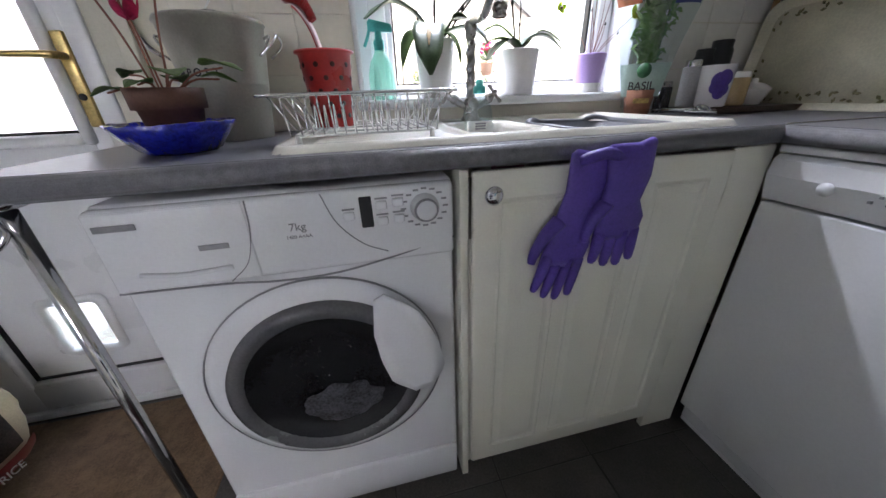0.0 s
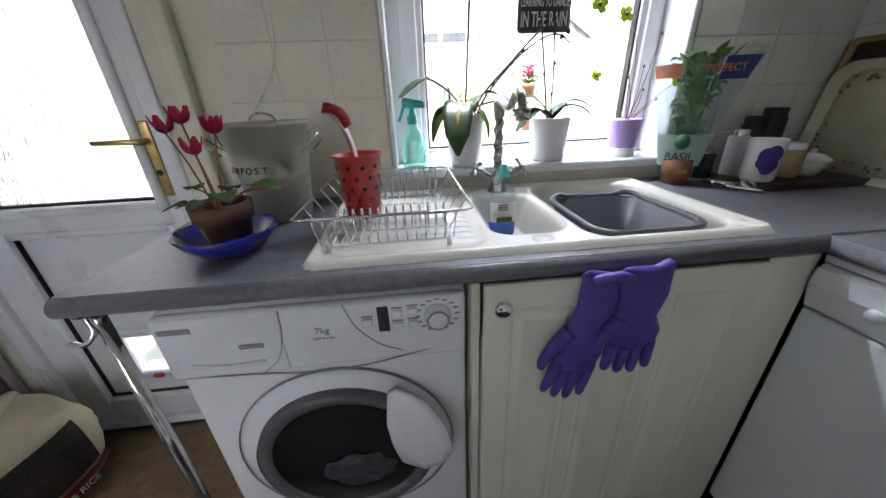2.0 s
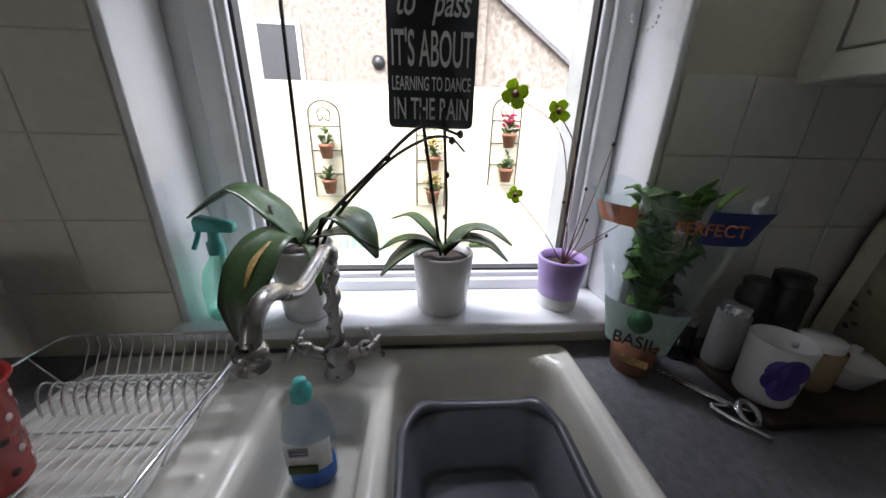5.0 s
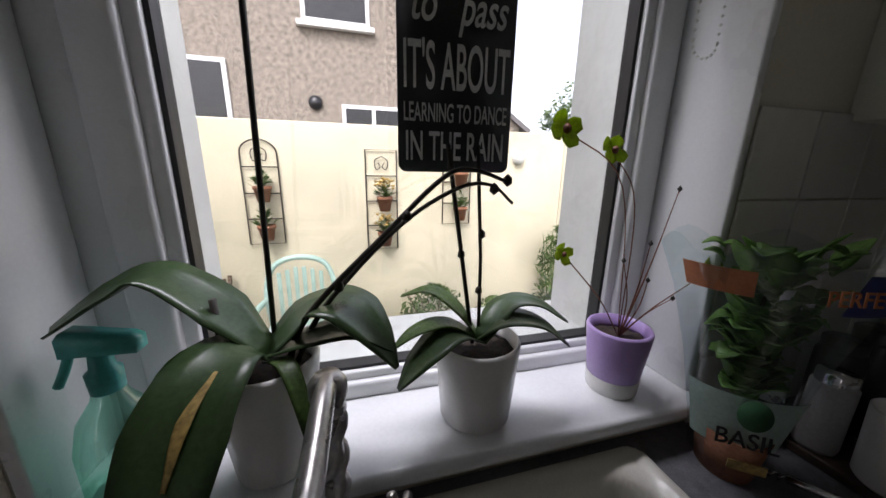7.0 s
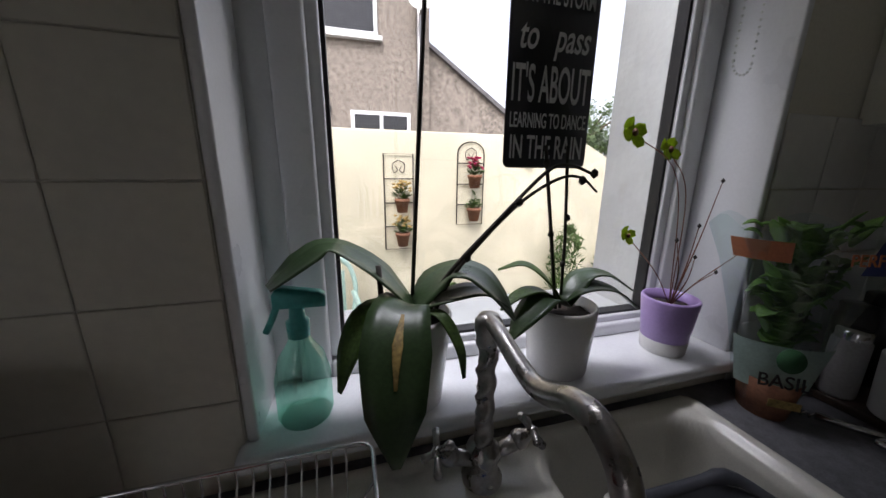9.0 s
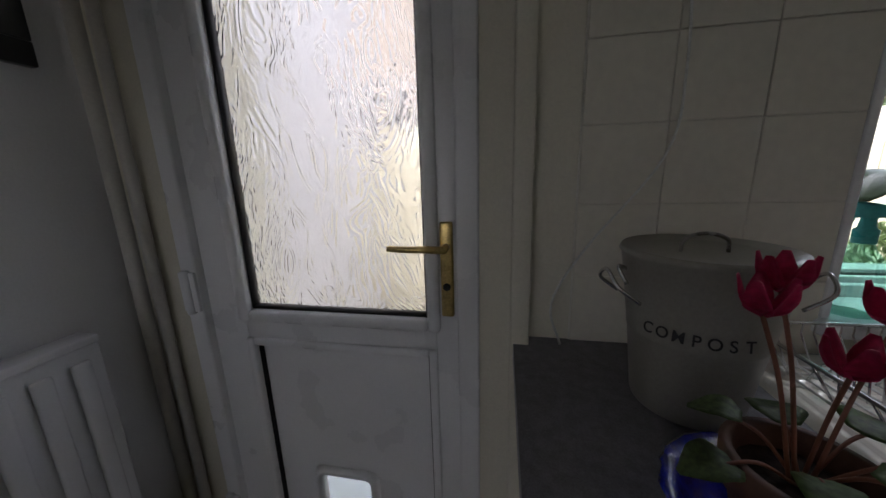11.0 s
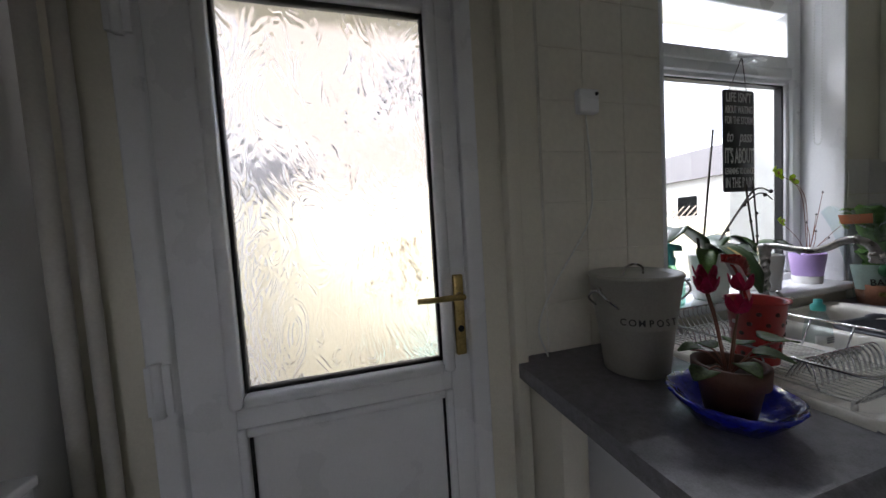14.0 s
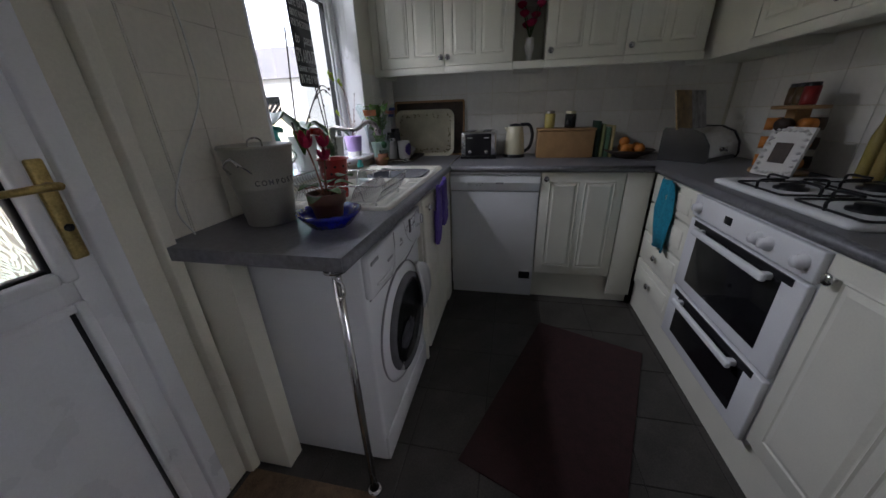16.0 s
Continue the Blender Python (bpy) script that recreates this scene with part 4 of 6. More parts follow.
pp = pot_thing("oxalis_plant", 1.425, .62, SZ, .043, .056, .125, LILAC, "four-leaf clover plant with long thin stems in a lilac pot")
part("pot_foot", lathe([(.0435, SZ), (.0445, SZ + .002), (.0472, SZ + .03), (.0462, SZ + .031)], 1.425, .62, 40), CERAM, pp, "bare white band at the foot")
CLOV = mat("clover_leaf", (.42, .55, .06), .5, scale=30, vary=.2)
let_through(CLOV, .7)
def clover(x, y, z, r, az):
    bm = None
    for k in range(4):
        a = az + k * math.pi / 2
        bm = blade([(x, y, z), (x + math.cos(a) * r * .5, y + .3 * math.sin(a) * r, z + math.sin(a) * r * .5), (x + math.cos(a) * r, y + .3 * math.sin(a) * r - .006, z + math.sin(a) * r)], [.001, r * .42, r * .5, r * .3], .0008, .1, up=(0, -1, .2), bm=bm)
    bm2 = lathe([(0, -.001), (r * .28, 0), (0, .002)], n=10, m=Matrix.Translation((x, y - .006, z)) @ FACE_S)
    part("clover_leaf", bm, CLOV, pp)
    part("leaf_heart", bm2, REDSTEM, pp)
for tip, mid, r, az in (((1.28, .64, 1.448), (1.385, .62, 1.36), .028, .3), ((1.373, .64, 1.42), (1.415, .62, 1.33), .024, .9), ((1.30, .64, 1.25), (1.37, .62, 1.17), .018, .2), ((1.545, .57, 1.225), (1.47, .6, 1.15), .024, .6)):
    part("stem", tube(bend([(1.425, .62, 1.09), mid, tip]), .0011, 6), REDSTEM, pp)
    clover(*tip, r, az)
for tip in ((1.48, .6, 1.36), (1.40, .61, 1.24), (1.44, .6, 1.27), (1.46, .61, 1.2), (1.5, .59, 1.17)):
    part("stem", tube(bend([(1.428, .62, 1.09), ((1.43 + tip[0]) / 2 + .005, .61, (1.1 + tip[2]) / 2), tip]), .0016, 6, r2=.0008), REDSTEM, pp)
    part("bud", lathe([(0, -.006), (.004, 0), (0, .006)], n=8, m=Matrix.Translation(tip)), STEM, pp)

# basil in its printed sleeve
BASILG = mat("basil_leaf", (.17, .34, .07), .45, scale=20, vary=.25, bump=.2)
let_through(BASILG, .35)
bs = thing("basil_plant", (1.63, .50, .908), "potted supermarket basil in a printed plastic sleeve", "plant")
bx, by = 1.63, .50
part("pot", lathe([(0, .909), (.04, .909), (.052, .985), (.048, .985), (.045, .975)], bx, by, 32), TERRA, bs, "orange-brown plastic pot")
sleeve = []
for z, k in ((.93, .047), (.99, .056), (1.10, .078), (1.20, .105), (1.275, .13)):
    sleeve.append([(bx + k * 1.15 * math.cos(a) * (1 + .03 * math.sin(5 * a)), by + k * .62 * math.sin(a), z + (.012 * math.sin(6 * a) if z > 1.26 else 0)) for a in (2 * math.pi * i / 40 for i in range(40))])
sl = part("sleeve", loft(sleeve, cap0=False, cap1=False), CLEARW, bs, "clear crinkled plastic sleeve")
sl.visible_shadow = False
def band(z0, z1, a0, a1, mt, name, lab):
    rows = []
    for z in (z0, (z0 + z1) / 2, z1):
        f = [(.93, .047), (.99, .056), (1.10, .078), (1.20, .105), (1.275, .13)]
        for (za, ka), (zb, kb) in zip(f, f[1:]):
            if za <= z <= zb:
                k = ka + (kb - ka) * (z - za) / (zb - za) + .002
        rows.append([(bx + k * 1.15 * math.cos(a), by + k * .62 * math.sin(a), z) for a in (radians(a0 + (a1 - a0) * i / 16) for i in range(17))])
    b = bmesh.new()
    vs = [[b.verts.new(p) for p in r] for r in rows]
    for i in range(2):
        for j in range(16):
            b.faces.new((vs[i][j], vs[i][j + 1], vs[i + 1][j + 1], vs[i + 1][j]))
    return part(name, b, mt, sl, lab)
band(.965, 1.06, 195, 345, mat("pale_green_print", (.42, .56, .5), .5), "label_band", "pale green printed label")
band(1.215, 1.25, 205, 248, mat("orange_print", (.5, .17, .07), .5), "label_band", "orange printed band")
band(1.205, 1.26, 290, 338, mat("navy_print", (.03, .05, .2), .5), "label_band", "navy and red printed band")
lettering("BASIL", .034, Matrix.Translation((bx - .004, by - .0505, .995)) @ pose(0, 0, 0, 82, 0, 0), BLACKP, bs)
part("round_emblem", lathe([(0, 0), (.022, 0), (.022, .002), (0, .002)], n=28, m=Matrix.Translation((bx - .004, by - .053, 1.04)) @ pose(0, 0, 0, 82, 0, 0)), mat("dark_green_print", (.03, .13, .05), .5), bs, "dark green round emblem")
lettering("PERFECT", .026, Matrix.Translation((bx + .055, by - .076, 1.232)) @ pose(0, 0, 0, 85, 0, 18), mat("orange_lettering", (.6, .2, .08), .5), bs)
part("price_tag", box(bx - .02, bx + .03, by - .052, by - .05, .945, .96, .0), YEL, bs, smooth=False)
rng = random.Random(3)
for k in range(170):
    a, h = rng.uniform(0, 6.28), rng.uniform(1.04, 1.275)
    rr = rng.uniform(.01, .065) * (h - .88) / .35
    c = Vector((bx + rr * math.cos(a) * 1.2, by + rr * math.sin(a) * .7, h))
    d = Vector((math.cos(a) * .7, math.sin(a) * .5, rng.uniform(-.3, 1.2)))
    part("leaf", blade([tuple(c - d * .02), tuple(c + Vector((0, 0, .006))), tuple(c + d * .026)], [.003, .02, .018, .002], .001, .25), BASILG, bs)
part("stem", tube([(bx, by, .97), (bx - .01, by, 1.1), (bx, by, 1.24)], .003), LEAF2, bs)
part("stem", tube([(bx + .01, by, .97), (bx + .03, by, 1.1), (bx + .04, by, 1.22)], .003), LEAF2, bs)

bs.matrix_basis = pose(1.548, .487, .908, 0, 0, -38) @ Matrix.Diagonal((.95, 1.08, 1.04, 1))

# cyclamen on the worktop
cy = pot_thing("cyclamen_plant", .20, .215, .925, .042, .058, .095, mat("brown_plastic_pot", (.13, .06, .038), .6, scale=14, vary=.15), "pink cyclamen in a terracotta pot standing in a blue dish", rim=.01)
CX, CY, CZ = .20, .215, 1.005
for k, (dx, dy, dz) in enumerate(((-.06, .0, .155), (-.035, .02, .17), (.035, .0, .15), (-.005, -.02, .115))):
    tip = Vector((CX + dx, CY + dy, CZ + dz))
    part("flower_stem", tube(bend([(CX + dx * .2, CY, CZ), (CX + dx * .6, CY + dy * .5, CZ + dz * .6), tuple(tip)]), .002, 6), REDSTEM, cy)
    bm = None
    for j in range(5):
        a = j * 1.257 + k
        d = Vector((math.cos(a) * .012, math.sin(a) * .012, 0))
        bm = blade([tuple(tip), tuple(tip + d + Vector((0, 0, .012))), tuple(tip + d * 1.7 + Vector((0, 0, .032)))], [.004, .0105, .0095, .003], .001, .3, up=tuple(d.normalized()), bm=bm)
    part("flower", bm, PINK, cy, "magenta swept-back petals")
for a, r, z, s in ((-.2, .12, .045, .036), (.5, .10, .03, .03), (3.3, .09, .01, .026), (2.6, .075, .04, .022), (4.4, .06, .02, .024), (5.3, .075, .035, .03), (1.5, .07, .03, .026)):
    c = Vector((CX + r * math.cos(a), CY + r * math.sin(a) * .8, CZ + z))
    d = Vector((math.cos(a), math.sin(a), -.15)) * s
    part("leaf", blade([tuple(c - d), tuple(c - d * .2 + Vector((0, 0, .006))), tuple(c + d)], [s * .4, s * .95, s * .85, .003], .0012, .15), LEAF2 if a < 1 else LEAF3, cy)
    part("leaf_stem", tube(bend([(CX, CY, CZ - .01), tuple((Vector((CX, CY, CZ)) + c) / 2 + Vector((0, 0, .012))), tuple(c)]), .0018, 6), REDSTEM, cy)
bm = lathe([(0, .909), (.05, .909), (.07, .914), (.098, .942), (.115, .962), (.111, .964), (.092, .946), (.065, .922), (0, .920)], .205, .215, 56)
for v in bm.verts:
    rr = math.hypot(v.co.x - .205, v.co.y - .215)
    if rr > .06:
        v.co += Vector((v.co.x - .205, v.co.y - .215, 0)).normalized() * .005 * noise.noise(v.co * 120)
        v.co.z += .004 * noise.noise(v.co * 90)
bm.transform(Matrix.Translation((.256, .155, .909)) @ Matrix.Diagonal((.87, .87, 1, 1)) @ Matrix.Translation((-.205, -.215, -.909)))
single("glass_dish", bm, BLUEG, "cobalt blue textured glass dish under the plant pot", "dish")

cy.matrix_basis = pose(.258, .157, .925) @ Matrix.Diagonal((.92, .92, .98, 1))

# compost bucket
bk = thing("compost_bucket", (.20, .42, .908), "grey-green enamel compost bucket with lid and wire handle", "bucket")
part("body", lathe([(0, .909), (.082, .909), (.084, .914), (.098, 1.03), (.1, 1.033), (.0995, 1.037), (.118, 1.155), (.122, 1.158), (.12, 1.163)], .20, .42, 56), GALV, bk)
part("lid", lathe([(.121, 1.160), (.118, 1.166), (.09, 1.160), (.05, 1.158), (0, 1.158)], .20, .42, 48), GALV, bk)
part("lid_handle", tube(bend([(.165, .42, 1.158), (.17, .42, 1.178), (.20, .42, 1.186), (.23, .42, 1.178), (.235, .42, 1.158)]), .003, 8), STEEL, bk)
for s in (-1, 1):
    part("handle_lug", tube(bend([(.20 + s * .113, .42, 1.13), (.20 + s * .13, .41, 1.135), (.20 + s * .118, .40, 1.11)]), .003, 8), CHROME, bk)
for ang in (-10, 190):
    ca, sa = math.cos(radians(ang)), math.sin(radians(ang))
    part("wire_handle", tube(bend([(.20 + .116 * ca - .035 * sa, .42 + .116 * sa + .035 * ca, 1.09), (.20 + .15 * ca - .03 * sa, .42 + .15 * sa + .03 * ca, 1.115), (.20 + .155 * ca, .42 + .155 * sa, 1.135), (.20 + .15 * ca + .03 * sa, .42 + .15 * sa - .03 * ca, 1.115), (.20 + .116 * ca + .035 * sa, .42 + .116 * sa - .035 * ca, 1.09)]), .003, 8), CHROME, bk)
for k, ch in enumerate("COMPOST"):
    a = radians(-150 + k * 11.5)
    lettering(ch, .023, Matrix.Translation((.20 + .1072 * math.cos(a), .42 + .1072 * math.sin(a), 1.055)) @ pose(0, 0, 0, 90 - 8, 0, 90 + math.degrees(a)), BLACKP, bk)

bk.matrix_basis = pose(.287, .395, .908) @ Matrix.Diagonal((.9, .9, .98, 1))

# dish rack
rk = thing("dish_rack", (.58, .29, .92), "white-coated and chrome wire dish rack on the drainer", "dish rack")
RX0, RX1, RY0, RY1, RZ0, RZ1 = .435, .76, .055, .505, .932, 1.0
part("top_rim", tube(rrect(RX0 - .01, RX1 + .01, RY0 - .005, RY1 + .005, .02, RZ1), .003, 8, cyc=True), CHROME, rk)
part("base_rim", tube(rrect(RX0 + .035, RX1 - .03, RY0 + .03, RY1 - .03, .02, RZ0), .0025, 8, cyc=True), PAPERW, rk)
w0 = part("base_wire", tube([(0, RY0 + .03, RZ0 + .002), (0, RY1 - .03, RZ0 + .002)], .0018, 6), PAPERW, rk, at=Matrix.Translation((RX0 + .05, 0, 0)))
for k in range(1, 14):
    again(w0, Matrix.Translation((RX0 + .05 + k * .0183, 0, 0)))
w1 = part("cross_wire", tube([(RX0 + .035, 0, RZ0), (RX1 - .03, 0, RZ0)], .0022, 6), PAPERW, rk, at=Matrix.Translation((0, RY0 + .1, 0)))
for y in (.2, .3, .4):
    again(w1, Matrix.Translation((0, RY0 + y - .0, 0)))
hp = part("plate_hoop", tube(bend([(0, -.02, RZ0), (0, -.014, RZ0 + .035), (0, 0, RZ0 + .05), (0, .014, RZ0 + .035), (0, .03, RZ0)], 4), .002, 6), CHROME, rk, at=Matrix.Translation((RX0 + .05, RY0 + .11, 0)))
for k in range(0, 14):
    if k:
        again(hp, Matrix.Translation((RX0 + .05 + k * .0183, RY0 + .11, 0)))
    again(hp, Matrix.Translation((RX0 + .05 + k * .0183, RY1 - .1, 0)))
for yy, y2 in ((RY1 + .003, RY1 - .03), (RY0 - .003, RY0 + .03)):
    sw = part("side_wire", tube([(0, yy, RZ1), (0, yy, RZ1 - .02), (0, y2, RZ0)], .0016, 6), CHROME, rk, at=Matrix.Translation((RX0 + .03, 0, 0)))
    for k in range(1, 15):
        again(sw, Matrix.Translation((RX0 + .03 + k * .0192, 0, 0)))
for xx, x2 in ((RX0 - .008, RX0 + .035), (RX1 + .008, RX1 - .03)):
    sw = part("side_wire", tube([(xx, 0, RZ1), (x2, 0, RZ0)], .0018, 6), CHROME, rk, at=Matrix.Translation((0, RY0 + .08, 0)))
    for k in range(1, 5):
        again(sw, Matrix.Translation((0, RY0 + .08 + k * .078, 0)))
for x in (RX0 + .04, RX1 - .035):
    for y in (RY0 + .035, RY1 - .035):
        part("foot", tube([(x, y, .914), (x, y, RZ0)], .005, 8), PAPERW, rk)

# perforated cutlery cup and brush
cup = thing("cutlery_cup", (.53, .275, .934), "red perforated plastic cutlery holder in the dish rack", "cutlery holder")
ux, uy, uz = .53, .275, .934
bm = lathe([(0, uz), (.042, uz), (.0425, uz + .002), (.055, uz + .146), (.062, uz + .148), (.0615, uz + .152), (.053, uz + .149), (.04, uz + .004), (0, uz + .004)], ux, uy, 40)
part("cup_body", bm, REDP, cup)
# holes are discs: shade painted dark, daylight painted pale on the window side
HOLE_SHADE = mat("hole_shade", (.05, .012, .01), .6)
for r in range(5):
    for c in range(10):
        a = 2 * math.pi * (c + .5 * (r % 2)) / 10
        z = uz + .024 + r * .025
        k = .0425 + .0125 * (z - uz) / .146 + .0006
        part("hole", lathe([(0, 0), (.0052, 0), (.0052, .0006), (0, .0006)], n=12, m=Matrix.Translation((ux + k * math.cos(a), uy + k * math.sin(a), z)) @ pose(0, 0, 0, 90, 0, 90 + math.degrees(a))), PINKW if 0 < a < 3.1 else HOLE_SHADE, cup)
br = thing("washing_up_brush", (.48, .32, .945), "white and red washing-up brush standing in the holder", "brush")
hp_ = bend([(.51, .29, .945), (.499, .305, 1.03), (.49, .315, 1.09), (.476, .32, 1.135), (.455, .32, 1.165), (.432, .318, 1.172)], 5)
bm = loft([[tuple(q + Vector((.0045 * math.cos(a), (.006 + .011 * smooth01((q.z - 1.02) / .12)) * math.sin(a), .003 * math.sin(a)))) for a in (2 * math.pi * i / 12 for i in range(12))] for q in hp_])
part("handle", bm, PINKW, br, "pale pink curved handle")
part("grip_inlay", tube([tuple(q + Vector((-.0035, -.003, -.002))) for q in hp_[6:22]], .0035, 8), REDP, br, "red inlay")
bm = None
for k in range(420):
    t = rng.random()
    q = hp_[15] + (hp_[-1] - hp_[15]) * t + Vector((.009 * math.sin(math.pi * t), 0, .011 * math.sin(math.pi * t)))
    q = q + Vector((0, rng.uniform(-.014, .014), 0))
    d = Vector((.015 - .008 * t, rng.uniform(-.006, .006), .008 + .012 * t))
    bm = tube([q, q + d * rng.uniform(.9, 1.1)], .0011, 4, bm=bm)
part("bristles", bm, REDP, br, "red bristles")
br.matrix_basis = pose(.512, .297, .95)

# spray bottle
sp = thing("spray_bottle", (.69, .62, SZ), "clear green plastic spray bottle with a turquoise trigger", "spray bottle")
part("bottle", lathe([(0, SZ), (.038, SZ), (.042, SZ + .01), (.042, SZ + .07), (.034, SZ + .105), (.018, SZ + .13), (.014, SZ + .145)], .69, .62, 32), CLEARP, sp)
part("collar", lathe([(.016, SZ + .14), (.017, SZ + .165), (.012, SZ + .17), (.01, SZ + .19)], .69, .62, 24), TEAL, sp)
part("spray_head", loft([[(.69 + s * x, .62 + y, SZ + z) for x, y, z in ((-.03, -.011, .19 + q), (.042, -.011, .188 + q * .7), (.042, .011, .188 + q * .7), (-.03, .011, .19 + q))] for s, q in ((1, 0), (1, .022), (.8, .03))]), TEAL, sp)
part("trigger", tube(bend([(.665, .62, SZ + .195), (.655, .62, SZ + .17), (.645, .62, SZ + .15)]), .005, 8), TEAL, sp)

sp.matrix_basis = pose(.672, .61, SZ)

# soap bottle in the half bowl
so = thing("soap_bottle", (.905, .30, .822), "clear washing-up liquid bottle with blue soap and a turquoise cap", "bottle")
def oval(kx, ky, z):
    return [(.905 + kx * math.cos(a), .30 + ky * math.sin(a), z) for a in (2 * math.pi * i / 28 for i in range(28))]
part("liquid", loft([oval(.03, .02, .824), oval(.0315, .0215, .83), oval(.0315, .0215, .862)]), BLUEL, so, "blue liquid")
part("bottle", loft([oval(.032, .022, .822), oval(.034, .024, .83), oval(.034, .024, .92), oval(.028, .02, .96), oval(.014, .013, .985), oval(.012, .012, .995)]), CLEARW, so)
part("label", loft([[(.905 + .0345 * math.cos(a), .30 + .0245 * math.sin(a), z) for a in (radians(205 + 130 * i / 14) for i in range(15))] + [(.905 + .0340 * math.cos(a), .30 + .024 * math.sin(a), z) for a in (radians(335 - 130 * i / 14) for i in range(15))] for z in (.868, .925)]), PAPERW, so, "white label with green leaves")
part("label_print", box(.885, .922, .273, .2757, .87, .885, .0), LEAF2, so, smooth=False)
for z in (.905, .912, .918):
    part("print_line", box(.888, .912, .2735, .2758, z, z + .003), GREYLINE, so, smooth=False)
part("cap", lathe([(.0135, .992), (.0135, 1.008), (.008, 1.012), (.008, 1.024), (0, 1.026)], .905, .30, 20), TEAL, so)
so.matrix_basis = pose(.91, .345, .82) @ Matrix.Diagonal((1.2, 1.2, 1.02, 1))
bm = box(.87, .955, .135, .185, .822, .848, .006, 3)
single("sponge", bm, mat("pink_sponge", (.5, .25, .3), .95, scale=60, vary=.3, bump=.8), "pink scouring sponge lying in the small bowl", "sponge")

# hanging sign
sg = thing("hanging_sign", (1.117, .674, 1.38), "black metal wall sign with grey lettering hung on a cord", "sign")
part("plate", loft([rrect(1.03, 1.204, 1.381, 1.783, .012, -.6755), rrect(1.03, 1.204, 1.381, 1.783, .012, -.6725)]), SLATE, sg, at=Matrix.Identity(4))
sg.children[0].data.transform(FACE_S)
for wd, z, s, span in (("LIFE ISN'T", 1.752, .052, .14), ("ABOUT WAITING", 1.705, .042, .152), ("FOR THE STORM", 1.663, .042, .152), ("IT'S ABOUT", 1.522, .086, .158), ("LEARNING TO DANCE", 1.463, .036, .158), ("IN THE RAIN", 1.416, .058, .152)):
    lettering(wd, s, on_s(1.117, .6715, z), TXT, sg, span=span)
lettering("to   pass", .066, on_s(1.117, .6715, 1.60), TXT, sg, span=.14, shear=.3)
for s in (-1, 1):
    part("cord", tube([(1.117 + s * .05, .676, 1.775), (1.13, .668, 1.912)], .0015, 6), STEM, sg)

# rubber gloves over the cabinet door
gl = thing("rubber_gloves", (1.0, -.03, .6), "pair of purple rubber gloves hung over the cabinet door", "gloves")
def glove(x, z, tilt, y, flip):
    m = Matrix.Translation((x, y, z)) @ pose(0, 0, 0, 0, tilt, 0)
    rings = []
    for zz, w, d in ((.0, .045, .004), (-.01, .052, .012), (-.08, .046, .014), (-.14, .042, .016), (-.18, .048, .018), (-.215, .05, .016), (-.235, .046, .010)):
        rings.append([(w * math.cos(a) + .004 * math.sin(zz * 60), d * math.sin(a) * (1 + .2 * math.sin(3 * a + zz * 50)), zz) for a in (2 * math.pi * i / 24 for i in range(24))])
    bm = loft(rings)
    for k, (fx, ln) in enumerate(((-.036, .062), (-.012, .075), (.012, .078), (.036, .066))):
        bm = tube([(fx, 0, -.215), (fx * 1.1, 0, -.24 - ln * .5), (fx * 1.2, .002, -.235 - ln), (fx * 1.22, .003, -.243 - ln)], .0135, 12, bm=bm, r2=.006)
    bm = tube(bend([(flip * .035, 0, -.14), (flip * .06, -.004, -.175), (flip * .072, -.004, -.215), (flip * .072, -.004, -.235)]), .017, 12, bm=bm, r2=.008)
    bm.transform(m)
    return part("glove", bm, PURPLE, gl)
glove(1.015, .885, 12, -.036, -1)
g2 = glove(1.08, .90, 0, -.05, -1)
g2.data.transform(Matrix.Translation((0, 0, .90)) @ Matrix.Diagonal((1.05, 1, .8, 1)) @ Matrix.Translation((-.054, 0, -.90)))
part("cuff_fold", tube(bend([(.975, -.04, .872), (1.02, -.055, .886), (1.06, -.05, .876), (1.10, -.05, .892), (1.125, -.042, .897)]), .011, 10), PURPLE, gl)

# chrome leg and hook under the worktop
lg = thing("support_leg", (.045, .03, ZF), "chrome tubular leg under the end of the worktop", "worktop leg")
part("tube", tube([(.045, .035, ZF + .01), (.045, .035, .86)], .0125, 20), CHROME, lg)
part("foot", lathe([(0, ZF), (.028, ZF), (.028, ZF + .01), (.018, ZF + .016)], .045, .035, 24), CHROME, lg)
part("top_flange", lathe([(.018, .855), (.032, .86), (.032, .867)], .045, .035, 24), CHROME, lg)
single("utility_hook", tube(bend([(.028, .03, .868), (.028, .03, .845), (.04, .02, .82), (.025, .01, .80), (.0, .01, .805)]), .005, 8), CHROME, "chrome hook screwed under the worktop", "hook")
single("pipe_boxing", box(.06, .135, .40, .573, ZF, .866, .002), PLASTER, "cream painted boxing beside the washing machine", "pipe boxing", kind="structure")
single("pipe_boxing", box(.015, .055, .535, .574, ZF, 2.44, .004), PLASTER, "cream painted vertical boxing beside the door", "pipe boxing", kind="structure")
cd = single("cable", tube(bend([(.30, .565, 1.62), (.31, .562, 1.45), (.29, .555, 1.3), (.16, .55, 1.12), (.10, .55, 1.0), (.12, .54, .912)]), .0025, 8), PAPERW, "white cord hanging down to the worktop", "cable")
soc = thing("wall_socket", (.30, .57, 1.66), "small white surface box with a cord", "wall box")
part("box", box(.265, .335, .545, .574, 1.62, 1.69, .006), UPVC, soc)
part("button", lathe([(.006, 0), (.005, .003), (0, .003)], n=12, m=on_s(.325, .545, 1.675)), BLACKP, soc)
bc = thing("blind_chain", (1.50, .62, 1.5), "white beaded blind chain looped beside the window", "blind chain")
bead = part("bead", lathe([(0, -.003), (.003, 0), (0, .003)], n=8), PAPERW, bc, at=Matrix.Translation((1.485, .63, 2.15)))
